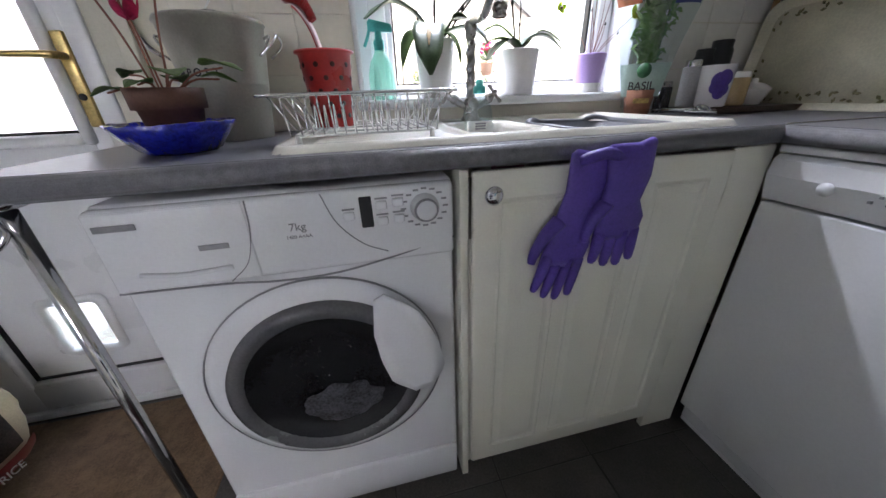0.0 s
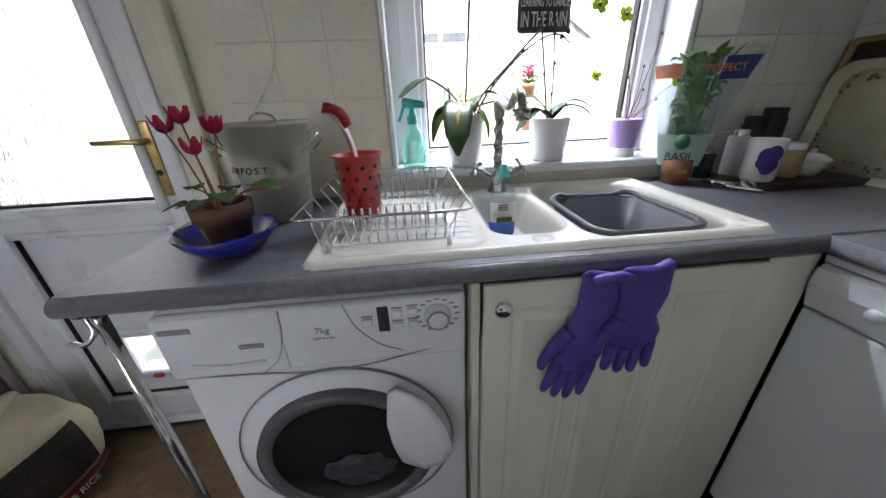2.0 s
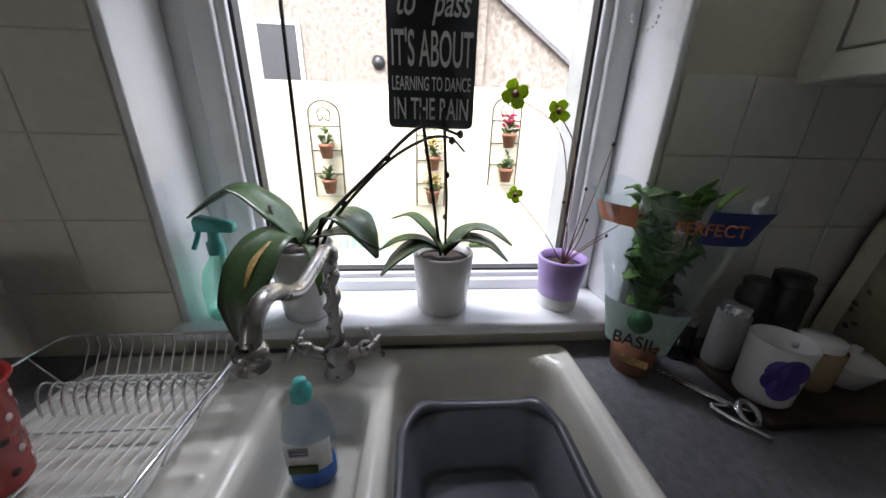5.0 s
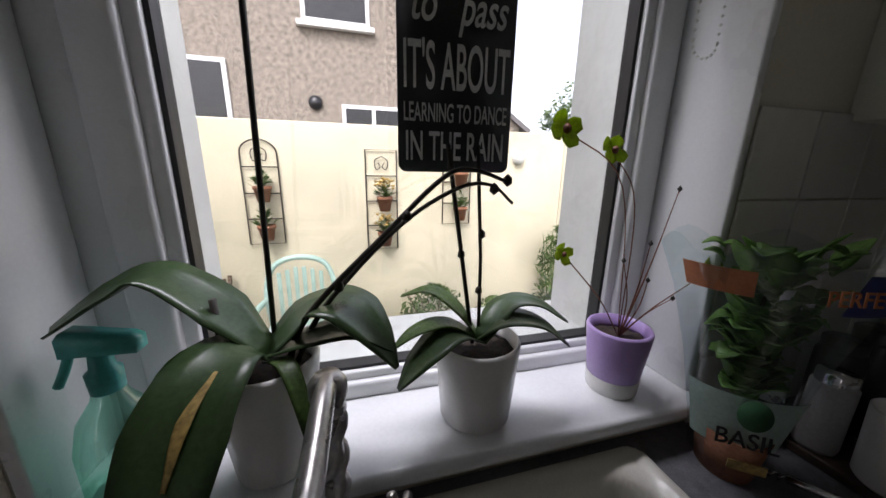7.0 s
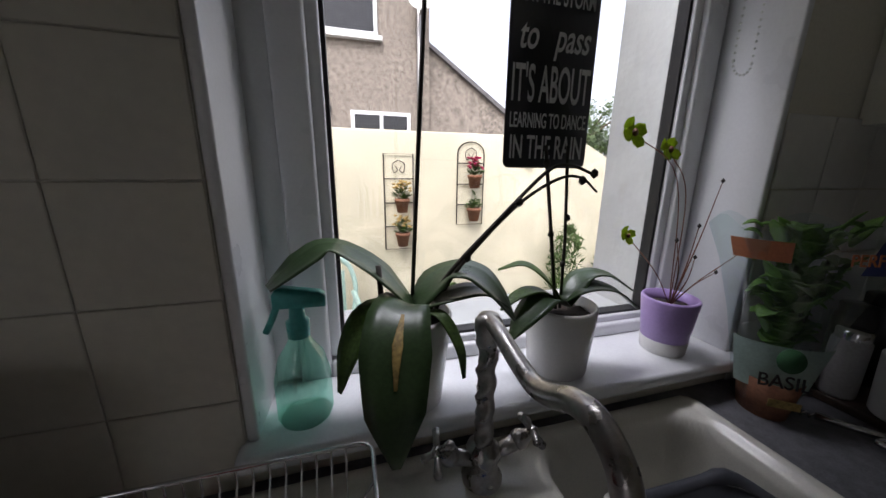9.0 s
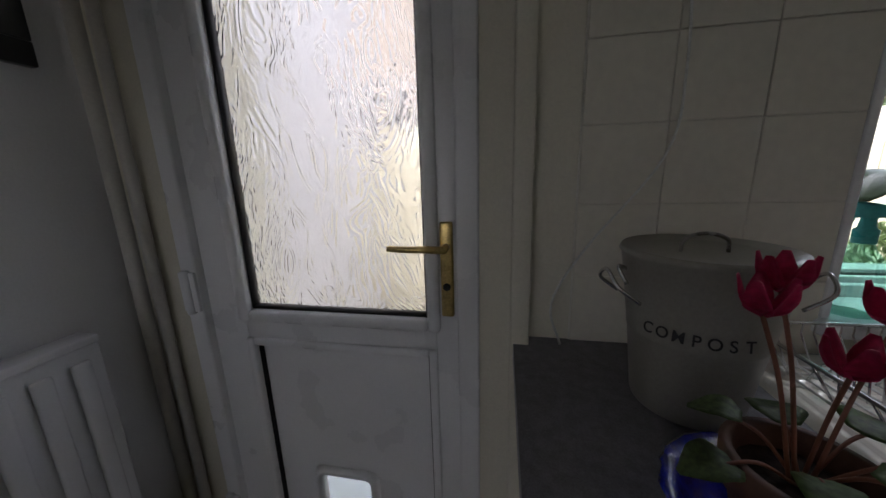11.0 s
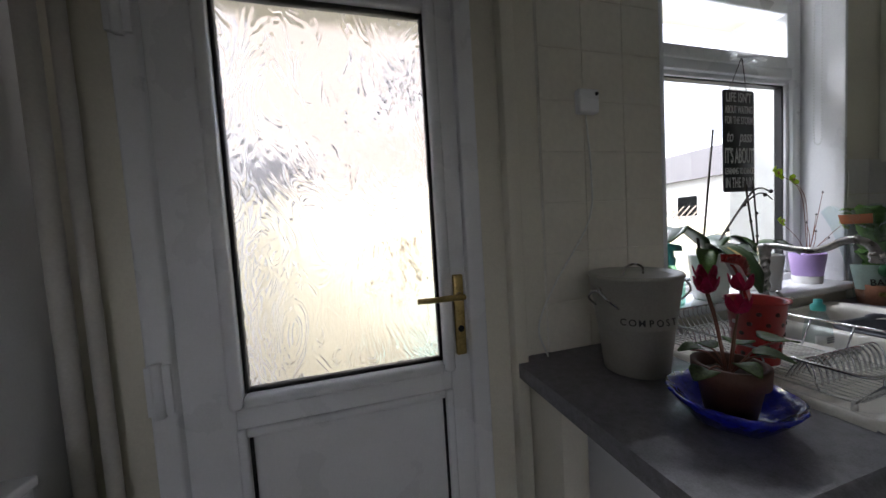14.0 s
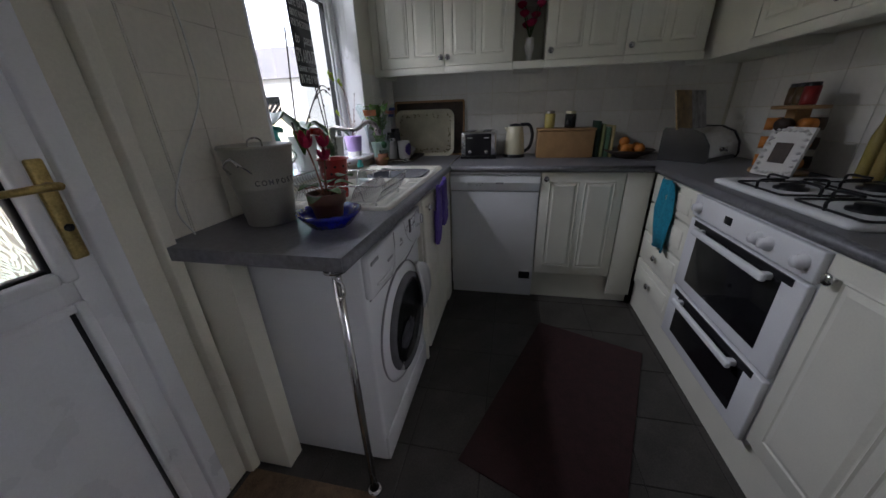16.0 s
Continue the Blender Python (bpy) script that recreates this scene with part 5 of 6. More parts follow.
for k in range(1, 50):
    if k < 46:
        again(bead, Matrix.Translation((1.485, .63, 2.15 - k * .0125)))
        again(bead, Matrix.Translation((1.535, .63, 2.15 - k * .0125)))
for k in range(9):
    a = math.pi * k / 8
    again(bead, Matrix.Translation((1.51 - .025 * math.cos(a), .63, 1.585 - .022 * math.sin(a))))

# ---- yard and distance ----
GZ = -0.5
single("ground", box(-60, 60, .97, 160, GZ - .2, GZ), PAVE, "grey concrete yard ground", "ground", kind="structure", smooth=False)
YW = 3.5
single("garden_wall", box(-5.0, 3.3, YW, YW + .15, GZ, 1.77, .02), CREAMW, "cream rendered garden wall with damp marks", "garden wall", kind="structure")
prof = [(3.3, 1.77), (3.45, 1.72), (3.8, 1.55), (4.1, 1.3), (4.6, 1.22), (7.0, 1.2)]
single("garden_wall", loft([[(3.3, y, GZ)] + [(x, y, z) for x, z in prof] + [(7.0, y, GZ)] for y in (YW + .002, YW + .148)]), CREAMW, "cream rendered garden wall stepping down", "garden wall", kind="structure", smooth=False)
house = thing("house", (0.5, 7, GZ), "grey pebbledashed house with white windows", "house")
part("wall", box(-9, 2.4, 7.0, 14, GZ, 7.0), PEBBLE, house, smooth=False)
part("roof", loft([[(x, 6.7, 6.9), (x, 10.5, 9.6), (x, 14.3, 6.9)] for x in (-9.2, 2.55)]), SLATER, house, smooth=False)
def far_window(x0, x1, z0, z1, cols=1, par=house, y=7.0):
    w = part("window", box(x0, x1, y - .05, y + .02, z0, z1), mat("far_white_frame", (.75, .75, .75), .5), par, "white framed window", smooth=False)
    for c in range(cols):
        a = x0 + .07 + c * (x1 - x0 - .07) / cols
        part("pane", box(a, a + (x1 - x0 - .07) / cols - .07, y - .056, y - .052, z0 + .07, z1 - .07), DARKGL, w, smooth=False)
    part("sill", box(x0 - .08, x1 + .08, y - .12, y, z0 - .08, z0), WHITEW, w, smooth=False)
far_window(.25, 1.4, 3.8, 5.2, 1)
far_window(.84, 2.0, 1.8, 2.5, 2)
far_window(-2.6, -1.0, 1.9, 3.1, 1)
part("drain_pipe", tube([(2.18, 6.94, GZ), (2.18, 6.94, 6.8)], .05, 10), STEEL, house)
part("vent", lathe([(0, 0), (.12, 0), (.12, .05), (0, .06)], n=20, m=on_s(.38, 7.0, 2.5)), BLACKP, house, "dark round boiler flue")
sd = thing("satellite_dish", (2.25, 6.7, 4.35), "white satellite dish on the neighbouring house wall", "satellite dish")
part("reflector", lathe([(0, 0), (.12, .02), (.24, .07), (.26, .085), (.24, .075), (.12, .028), (0, .01)], n=28, m=Matrix.Translation((2.2, 6.62, 4.35)) @ pose(0, 0, 0, 70, 0, -20)), PAPERW, sd)
part("bracket", tube([(2.2, 6.99, 4.25), (2.2, 6.8, 4.25), (2.2, 6.64, 4.33)], .02, 8), STEEL, sd)
wl = thing("wall_light", (2.72, 3.49, 1.5), "round white bulkhead light on the garden wall", "light fitting")
part("body", lathe([(.07, 0), (.07, .03), (.055, .06), (0, .075)], n=20, m=on_s(2.72, 3.498, 1.5)), PAPERW, wl)
an = thing("outbuilding", (4.4, 8, GZ), "low pebbledashed extension with a sloping slate roof", "outbuilding")
part("wall", loft([[(2.402, y, GZ), (2.402, y, 3.75), (4.6, y, 2.28), (4.6, y, GZ)] for y in (7.1, 13)]), PEBBLE, an, smooth=False)
part("roof", loft([[(2.402, y, 3.752), (2.402, y, 3.83), (4.85, y, 2.22), (4.8, y, 2.14)] for y in (7.0, 13.1)]), SLATER, an, smooth=False)


def trellis(x, z0, z1, arch, flowers, label):
    t = thing("wall_planter", (x, YW, z0), label, "wall planter", "iron planters on the garden wall")
    y, w = YW - .02, .15
    fr = [(x - w, y, z0), (x - w, y, z1 - (.12 if arch else 0))]
    fr += [(x - w * math.cos(a), y, z1 - .12 + .12 * math.sin(a)) for a in (math.pi * i / 10 for i in range(1, 10))] if arch else []
    fr += [(x + w, y, z1 - (.12 if arch else 0)), (x + w, y, z0)]
    part("frame", tube(fr, .007, 6, cyc=True), IRON, t)
    for k in range(1, 4):
        part("cross_bar", tube([(x - w, y, z0 + (z1 - z0) * k / 4), (x + w, y, z0 + (z1 - z0) * k / 4)], .006, 6), IRON, t)
    for s in (-1, 1):
        part("scroll", tube(bend([(x, y, z1 - .06), (x + s * .06, y, z1 - .1), (x + s * .05, y, z1 - .18), (x + s * .01, y, z1 - .16), (x + s * .03, y, z1 - .12)]), .005, 6), IRON, t)
    for k, z in enumerate((z0 + .05, z0 + .40)):
        yy = y - .08
        part("pot", lathe([(0, z), (.05, z), (.07, z + .11), (.078, z + .11), (.078, z + .14), (.06, z + .14)], x + .02, yy, 18), TERRA, t)
        bm = None
        r2 = random.Random(int(x * 100) + k)
        for j in range(40):
            a, e = r2.uniform(0, 6.28), r2.uniform(.1, 1)
            c = Vector((x + .02 + .1 * e * math.cos(a), yy + .07 * e * math.sin(a), z + .15 + r2.uniform(0, .15) * (1.2 - e)))
            d = Vector((math.cos(a), math.sin(a), r2.uniform(0, 1))) * .03
            bm = blade([tuple(c - d), tuple(c), tuple(c + d)], [.003, .02, .003], .001, bm=bm)
        part("foliage", bm, LEAF2, t)
        if flowers and k == 1 or flowers == 2 and k == 0:
            bm = None
            for j in range(26):
                a, e = r2.uniform(0, 6.28), r2.uniform(.1, 1)
                c = Vector((x + .02 + .1 * e * math.cos(a), yy + .07 * e * math.sin(a), z + .2 + r2.uniform(0, .12)))
                bm = lathe([(0, -.012), (.022, 0), (.012, .012), (0, .01)], n=7, bm=bm, m=Matrix.Translation(c))
            part("flowers", bm, PINK if flowers == 1 else YEL, t)


trellis(.17, .66, 1.6, True, 0, "arched iron wall planter with green herbs in pots")
trellis(1.24, .56, 1.54, False, 2, "rectangular iron wall planter with yellow flowers")
trellis(2.02, .80, 1.68, True, 1, "arched iron wall planter with pink geraniums")
trellis(5.2, .1, 1.0, True, 1, "arched iron wall planter with pink geraniums")
# plastic garden chair
ch = thing("garden_chair", (.47, 2.9, GZ), "pale green plastic garden chair with a slatted back", "garden chair")
qx, qy = .47, 2.85
part("seat", loft([rrect(qx - .25, qx + .25, qy - .22, qy + .22, .06, -.08), rrect(qx - .26, qx + .26, qy - .23, qy + .23, .06, -.06), rrect(qx - .25, qx + .25, qy - .22, qy + .22, .06, -.05)]), GREENPL, ch)
for sx in (-1, 1):
    part("leg", tube([(qx + sx * .27, qy - .22, GZ), (qx + sx * .24, qy - .2, -.07)], .025, 8), GREENPL, ch)
    part("leg", tube([(qx + sx * .27, qy + .26, GZ), (qx + sx * .24, qy + .2, -.07)], .025, 8), GREENPL, ch)
    part("armrest", tube(bend([(qx + sx * .27, qy - .22, -.06), (qx + sx * .29, qy - .2, .12), (qx + sx * .28, qy, .16), (qx + sx * .25, qy + .24, .15)]), .024, 8), GREENPL, ch)
part("back_frame", tube(bend([(qx - .24, qy + .2, -.06), (qx - .27, qy + .25, .2), (qx - .2, qy + .29, .40), (qx, qy + .3, .46), (qx + .2, qy + .29, .40), (qx + .27, qy + .25, .2), (qx + .24, qy + .2, -.06)]), .022, 8), GREENPL, ch)
for k in range(6):
    x = qx - .165 + k * .066
    part("back_slat", box(x - .017, x + .017, qy + .25, qy + .262, -.02, .40 - abs(k - 2.5) * .02, .004), GREENPL, ch)
ch.matrix_basis = pose(.47, 2.95, GZ) @ Matrix.Diagonal((1.06, 1.06, 1.13, 1))
wc = thing("watering_can", (.08, 2.45, GZ), "green plastic watering can standing in the yard", "watering can")
part("body", lathe([(0, GZ), (.13, GZ), (.14, GZ + .03), (.13, GZ + .24), (.08, GZ + .3), (.05, GZ + .3)], .1, 2.45, 24), GREENC, wc)
part("spout", tube(bend([(.2, 2.45, GZ + .08), (.32, 2.45, GZ + .2), (.4, 2.45, GZ + .34)]), .02, 8), GREENC, wc)
part("handle", tube(bend([(-.02, 2.45, GZ + .1), (-.1, 2.45, GZ + .22), (.02, 2.45, GZ + .34), (.1, 2.45, GZ + .3)]), .014, 8), GREENC, wc)
for k, x in enumerate((-.25, -.2)):
    single("garden_stake", tube([(x, 3.3, GZ), (x + .02, 3.44, .35 + k * .03)], .02, 8), WOODP, "rough wooden garden stake leaning on the wall", "stake")


def bush(name, x, y, w, h, n, mt, label, cat="shrub", spiky=False, z0=GZ, seed=1):
    r2 = random.Random(seed)
    b = thing(name, (x, y, z0), label, cat)
    st = None
    for k in range(7):
        a = r2.uniform(0, 6.28)
        st = tube(bend([(x, y, z0), (x + w * .2 * math.cos(a), y + w * .2 * math.sin(a), z0 + h * .5), (x + w * .4 * math.cos(a), y + w * .3 * math.sin(a), z0 + h * .9)], 3), .008, 5, bm=st, r2=.003)
    part("stems", st, WOODP if not spiky else LEAF2, b)
    verts, faces = [], []
    for k in range(n):
        a, e, t = r2.uniform(0, 6.28), math.sqrt(r2.random()), r2.random()
        env = (math.sin(math.pi * min(1, t * .85 + .12)) ** .7)
        c = Vector((x + w * .5 * e * env * math.cos(a), y + w * .4 * e * env * math.sin(a), z0 + h * t))
        c += Vector((noise.noise(c * 3), noise.noise(c * 3 + Vector((9, 0, 0))), noise.noise(c * 3 + Vector((0, 9, 0))))) * w * .12
        L = r2.uniform(.02, .045) * (1.8 if spiky else 1) * max(1, w * .6)
        d = Vector((r2.uniform(-1, 1), r2.uniform(-1, 1), r2.uniform(-.2, 1.5 if spiky else .8))).normalized() * L
        s = d.cross(Vector((r2.uniform(-1, 1), r2.uniform(-1, 1), .3))).normalized() * L * (.22 if spiky else .45)
        i = len(verts)
        verts += [tuple(c - d), tuple(c + s), tuple(c + d), tuple(c - s)]
        faces.append((i, i + 1, i + 2, i + 3))
    me = bpy.data.meshes.new("leaves")
    me.from_pydata(verts, [], faces)
    me.materials.append(mt)
    ob = new("leaves", me)
    ob.parent = b
    ob.matrix_parent_inverse = b.matrix_basis.inverted()
    tagged(ob, kind="stuff")


bush("shrub", 1.7, 3.2, .7, .75, 900, LEAF3, "low green shrub at the foot of the garden wall", seed=1)
bush("shrub", 2.4, 3.25, .5, .5, 500, LEAF3, "low green shrub at the foot of the garden wall", seed=2)
bush("tall_weeds", 3.2, 3.3, .5, 1.3, 600, LEAF3, "tall feathery green weeds by the garden wall", spiky=True, seed=3)
bush("tall_weeds", 3.8, 3.25, .5, 1.1, 600, LEAF3, "tall feathery green weeds by the garden wall", spiky=True, seed=4)
bush("small_plant", 1.15, 3.2, .3, .3, 160, LEAF2, "small leafy plant on the yard floor", seed=5)
bush("red_shrub", 4.6, 4.4, 1.3, 2.0, 1500, mat("red_leaf", (.36, .06, .06), .6, scale=6, vary=.4), "red-leaved shrub beyond the garden wall", seed=6)
bush("shrub", 4.2, 4.2, 1.0, 1.9, 1300, LEAF3, "green shrub beyond the garden wall", seed=7)
pot = thing("planter_tub", (4.35, 3.25, GZ), "large grey garden tub", "planter")
part("tub", lathe([(0, GZ), (.17, GZ), (.23, GZ + .42), (.25, GZ + .45), (.22, GZ + .44), (.21, GZ + .38), (0, GZ + .38)], 4.35, 3.25, 28), BASIN, pot)


def tree(x, y, h, w, n, label, seed):
    r2 = random.Random(seed)
    t = thing("tree", (x, y, GZ), label, "tree")
    bm = tube(bend([(x, y, GZ), (x + .1, y, GZ + h * .35), (x, y, GZ + h * .8)]), h * .035, 8, r2=h * .01)
    for k in range(6):
        a = k * 1.1
        bm = tube(bend([(x, y, GZ + h * (.3 + .06 * k)), (x + w * .2 * math.cos(a), y + w * .2 * math.sin(a), GZ + h * (.45 + .06 * k)), (x + w * .4 * math.cos(a), y + w * .4 * math.sin(a), GZ + h * (.6 + .05 * k))]), h * .014, 6, bm=bm, r2=h * .004)
    part("trunk", bm, WOODP, t)
    verts, faces = [], []
    clumps = [(x + w * .42 * r2.uniform(-1, 1), y + w * .42 * r2.uniform(-1, 1), GZ + h * r2.uniform(.38, .95), r2.uniform(.1, .2) * w) for _ in range(26)]
    for k in range(n):
        cx, cy_, cz, cr = r2.choice(clumps)
        v = Vector((r2.gauss(0, 1), r2.gauss(0, 1), r2.gauss(0, 1))).normalized() * cr * r2.uniform(.5, 1.1)
        c = Vector((cx, cy_, cz)) + v
        L = r2.uniform(.06, .13) * w * .25
        d = Vector((r2.uniform(-1, 1), r2.uniform(-1, 1), r2.uniform(-1, 1))).normalized() * L
        s = d.orthogonal().normalized() * L * .5
        i = len(verts)
        verts += [tuple(c - d), tuple(c + s), tuple(c + d), tuple(c - s)]
        faces.append((i, i + 1, i + 2, i + 3))
    me = bpy.data.meshes.new("crown")
    me.from_pydata(verts, [], faces)
    me.materials.append(LEAF3)
    ob = new("crown", me)
    ob.parent = t
    ob.matrix_parent_inverse = t.matrix_basis.inverted()


tree(16.5, 20, 6.6, 6, 5000, "leafy green tree behind the yards", 11)
tree(20.5, 23, 6.0, 6, 4000, "leafy green tree behind the yards", 12)
# fence to the east with lattice panel
fe = thing("garden_fence", (7.0, 2.5, GZ), "pale weathered board fence with a lattice panel", "fence")
fb = part("board", box(0, .02, 0, .115, GZ, 1.55, .003), FENCEM, fe, at=Matrix.Translation((7.0, 1.0, 0)))
for k in range(1, 28):
    again(fb, Matrix.Translation((7.0 + .004 * (k % 3), 1.0 + k * .12, 0)))
part("rail", box(6.95, 7.0, 1.0, 4.4, 1.2, 1.28), FENCEM, fe, smooth=False)
lb = None
for k in range(-6, 9):
    for s in (-1, 1):
        a = Vector((6.4, 4.6 + k * .13, GZ + .5 + (0 if s > 0 else 1.5)))
        b_ = Vector((6.4, 4.6 + k * .13 + 1.5, GZ + .5 + (1.5 if s > 0 else 0)))
        lo, hi = 4.6, 5.9
        t0, t1 = max(0, (lo - a.y) / 1.5), min(1, (hi - a.y) / 1.5)
        if t1 > t0:
            lb = tube([a + (b_ - a) * t0, a + (b_ - a) * t1], .014, 4, bm=lb)
part("lattice", lb, FENCEM, fe)
ho = thing("house", (22, 12, GZ), "pale rendered terrace house with a red brick chimney", "house")
part("wall", box(20, 30, 6, 22, GZ, 3.6), WHITEW, ho, smooth=False)
part("roof", loft([[(19.6, y, 3.5), (25, y, 6.2), (30.4, y, 3.5)] for y in (5.6, 22.4)]), SLATER, ho, smooth=False)
part("chimney", box(23.5, 24.5, 11, 12.2, 5, 7.4), TERRA, ho, smooth=False)
for k in range(4):
    w = part("window", box(19.9, 20.02, 7.5 + k * 3.5, 8.9 + k * 3.5, 1.2, 2.6), PAPERW, ho, smooth=False)
    part("pane", box(19.87, 19.9, 7.6 + k * 3.5, 8.8 + k * 3.5, 1.3, 2.5), DARKGL, w, smooth=False)

# pebbledashed side wall of the house beside the yard
single("side_wall", box(-1.75, -1.5, .975, 3.49, GZ, 3.6), mat("pale_render", (.66, .64, .63), .9, scale=3, vary=.1, bump=.6, grain=60), "pale rendered side wall beside the yard", "wall", kind="structure", smooth=False)

# ---- smaller things on the worktops ----
bd = single("chopping_board", box(1.69, 2.07, .31, .50, .909, .928, .004), DKWOOD, "dark wooden chopping board under the jars", "chopping board")
BZ = .929
mg = thing("mug", (1.755, .375, BZ), "white mug with a purple flower print", "mug")
part("body", lathe([(0, BZ), (.036, BZ), (.04, BZ + .005), (.044, BZ + .095), (.0415, BZ + .096), (.037, BZ + .01), (0, BZ + .008)], 1.755, .375, 36), CERAM, mg)
part("handle", tube(bend([(1.785, .40, BZ + .08), (1.805, .43, BZ + .075), (1.805, .432, BZ + .045), (1.785, .402, BZ + .02)]), .006, 8), CERAM, mg)
for a, z, s in ((-1.75, .06, .02), (-1.45, .065, .02), (-1.6, .035, .017), (-1.9, .045, .014), (-1.35, .04, .014)):
    part("flower_print", lathe([(0, 0), (s, 0), (s, .001), (0, .001)], n=14, m=Matrix.Translation((1.755 + .0425 * math.cos(a), .375 + .0425 * math.sin(a), BZ + z)) @ pose(0, 0, 0, 90, 0, 90 + math.degrees(a))), PURPLE, mg)
def jar(name, x, y, z, r, h, mt, lidmt, label, cat, cap=.015):
    r, h = r * 1.1, h * 1.18
    j = thing(name, (x, y, z), label, cat)
    part("body", lathe([(0, z), (r * .92, z), (r, z + .008), (r, z + h * .85), (r * .8, z + h - cap)], x, y, 28), mt, j)
    part("lid", lathe([(r * .86, z + h - cap - .004), (r * .88, z + h), (r * .8, z + h + .003), (0, z + h + .004)], x, y, 28), lidmt, j)
    return j
jar("pepper_mill", 1.72, .46, BZ, .026, .12, mat("silver_print", (.35, .34, .33), .4), CHROME, "silver seasoning tin with dark print", "tin")
jar("spice_jar", 1.675, .515, .909, .024, .085, DARKGL, STEEL, "dark glass spice jar with metal lid", "jar")
jar("sauce_bottle", 1.79, .49, BZ, .03, .15, BLACKP, BLACKP, "black plastic bottle on the board", "bottle")
jar("pot_jar", 1.83, .47, BZ, .032, .17, BLACKP, BLACKP, "tall black container on the board", "container")
jar("sugar_jar", 1.85, .40, BZ, .034, .085, mat("amber_glass", (.4, .3, .16), .15), CERAM, "small glass jar with amber contents", "jar")
sb = thing("sugar_bowl", (1.93, .40, BZ), "white ceramic lidded bowl", "bowl")
part("body", lathe([(0, BZ), (.03, BZ), (.05, BZ + .045), (.052, BZ + .05), (.047, BZ + .05)], 1.93, .40, 32), CERAM, sb)
part("lid", lathe([(.05, BZ + .051), (.03, BZ + .065), (.008, BZ + .07), (.01, BZ + .08), (0, BZ + .084)], 1.93, .40, 32), CERAM, sb)
ck = thing("corkscrew", (1.62, .38, .91), "chrome winged corkscrew lying on the worktop", "corkscrew")
part("body", tube([(1.60, .43, .922), (1.66, .345, .922)], .007, 10), CHROME, ck)
part("ring", tube([(1.668 + .016 * math.cos(a), .335 + .016 * math.sin(a), .925 + .01 * math.sin(a)) for a in (2 * math.pi * i / 20 for i in range(20))], .006, 8, cyc=True), CHROME, ck)
for s in (-1, 1):
    part("wing", tube(bend([(1.652, .355, .922), (1.65 + s * .03, .35 - s * .005, .92), (1.69 + s * .02, .31 + s * .02, .916)]), .005, 8), CHROME, ck)
part("worm", tube([(1.60 - .04 * t + .005 * math.cos(t * 40), .43 + .055 * t, .92 + .005 * math.sin(t * 40)) for t in (i / 30 for i in range(31))], .002, 6), CHROME, ck)
mg.matrix_basis = pose(1.73, .375, BZ, 0, 0, -28) @ Matrix.Diagonal((1.06, 1.06, 1.28, 1))
# trays leaning on the end wall
tr = thing("serving_tray", (2.08, .30, .909), "cream serving tray with a floral border leaning on the wall", "tray")
m = Matrix.Translation((2.055, .27, .915)) @ pose(0, 0, 0, 0, 0, -90 + 0) @ pose(0, 0, 0, 82, 0, 0)
part("tray_base", loft([rrect(-.26, .20, 0, .33, .05, -.004), rrect(-.26, .20, 0, .33, .05, .004)]), TRAYC, tr, at=m)
part("tray_rim", loft([rrect(-.26, .20, 0, .33, .05, .004), rrect(-.275, .215, -.012, .345, .06, .022), rrect(-.27, .21, -.006, .34, .058, .022), rrect(-.245, .185, .014, .316, .045, .005)], cap0=False, cap1=False), TRAYC, tr, at=m)
r3 = random.Random(5)
for k in range(70):
    q = r3.random()
    px, py = (r3.uniform(-.24, .18), r3.choice((.03, .3)) + r3.gauss(0, .008)) if q < .7 else (r3.choice((-.235, .175)) + r3.gauss(0, .006), r3.uniform(.03, .3))
    a = r3.uniform(0, 6.28)
    part("leaf_print", blade([(px, py, .0052), (px + .008 * math.cos(a), py + .008 * math.sin(a), .0056), (px + .016 * math.cos(a), py + .016 * math.sin(a), .0052)], [.001, .005, .001], .0004, 0), TRAYP, tr, at=m)
tw = thing("wooden_tray", (2.1, .26, .909), "brown wooden tray leaning behind the serving tray", "tray")
m = Matrix.Translation((2.095, .27, .915)) @ pose(0, 0, 0, 0, 0, -90) @ pose(0, 0, 0, 86, 0, 0)
part("tray_base", box(-.27, .28, 0, .40, -.004, .004, .002), DKWOOD, tw, at=m)
part("tray_edge", loft([rrect(-.28, .29, -.005, .405, .02, .0), rrect(-.285, .295, -.01, .41, .02, .018), rrect(-.27, .28, .005, .395, .015, .018), rrect(-.27, .28, .005, .395, .015, .004)], cap0=False, cap1=False), WOOD, tw, at=m)

# east worktop
to = thing("toaster", (1.95, -.17, .908), "black and chrome four-slot toaster", "toaster")
part("body", box(1.83, 2.06, -.29, -.03, .925, 1.10, .022, 3), CHROME, to)
part("front_panel", box(1.822, 1.834, -.255, -.065, .93, 1.085, .006), BLACKP, to)
part("base", box(1.825, 2.06, -.292, -.028, .909, .928, .004), BLACKP, to)
for y in (-.22, -.10):
    part("slot", box(1.85, 2.04, y - .03, y + .03, 1.0985, 1.102, .0), BLACKP, to, smooth=False)
    part("lever", box(1.808, 1.822, y - .02, y + .02, 1.05, 1.062, .004), CHROME, to)
    part("dial", lathe([(.014, 0), (.012, .012), (0, .012)], n=18, m=Matrix.Translation((1.822, y, .96)) @ pose(0, 0, 0, 0, -90, 0)), CHROME, to)
ke = thing("electric_kettle", (1.95, -.42, .908), "cream electric kettle with a black handle", "kettle")
CREAMK = mat("cream_enamel", (.62, .58, .42), .3, scale=6, vary=.04)
part("base", lathe([(0, .909), (.078, .909), (.078, .925), (.07, .93)], 1.95, -.42, 36), BLACKP, ke)
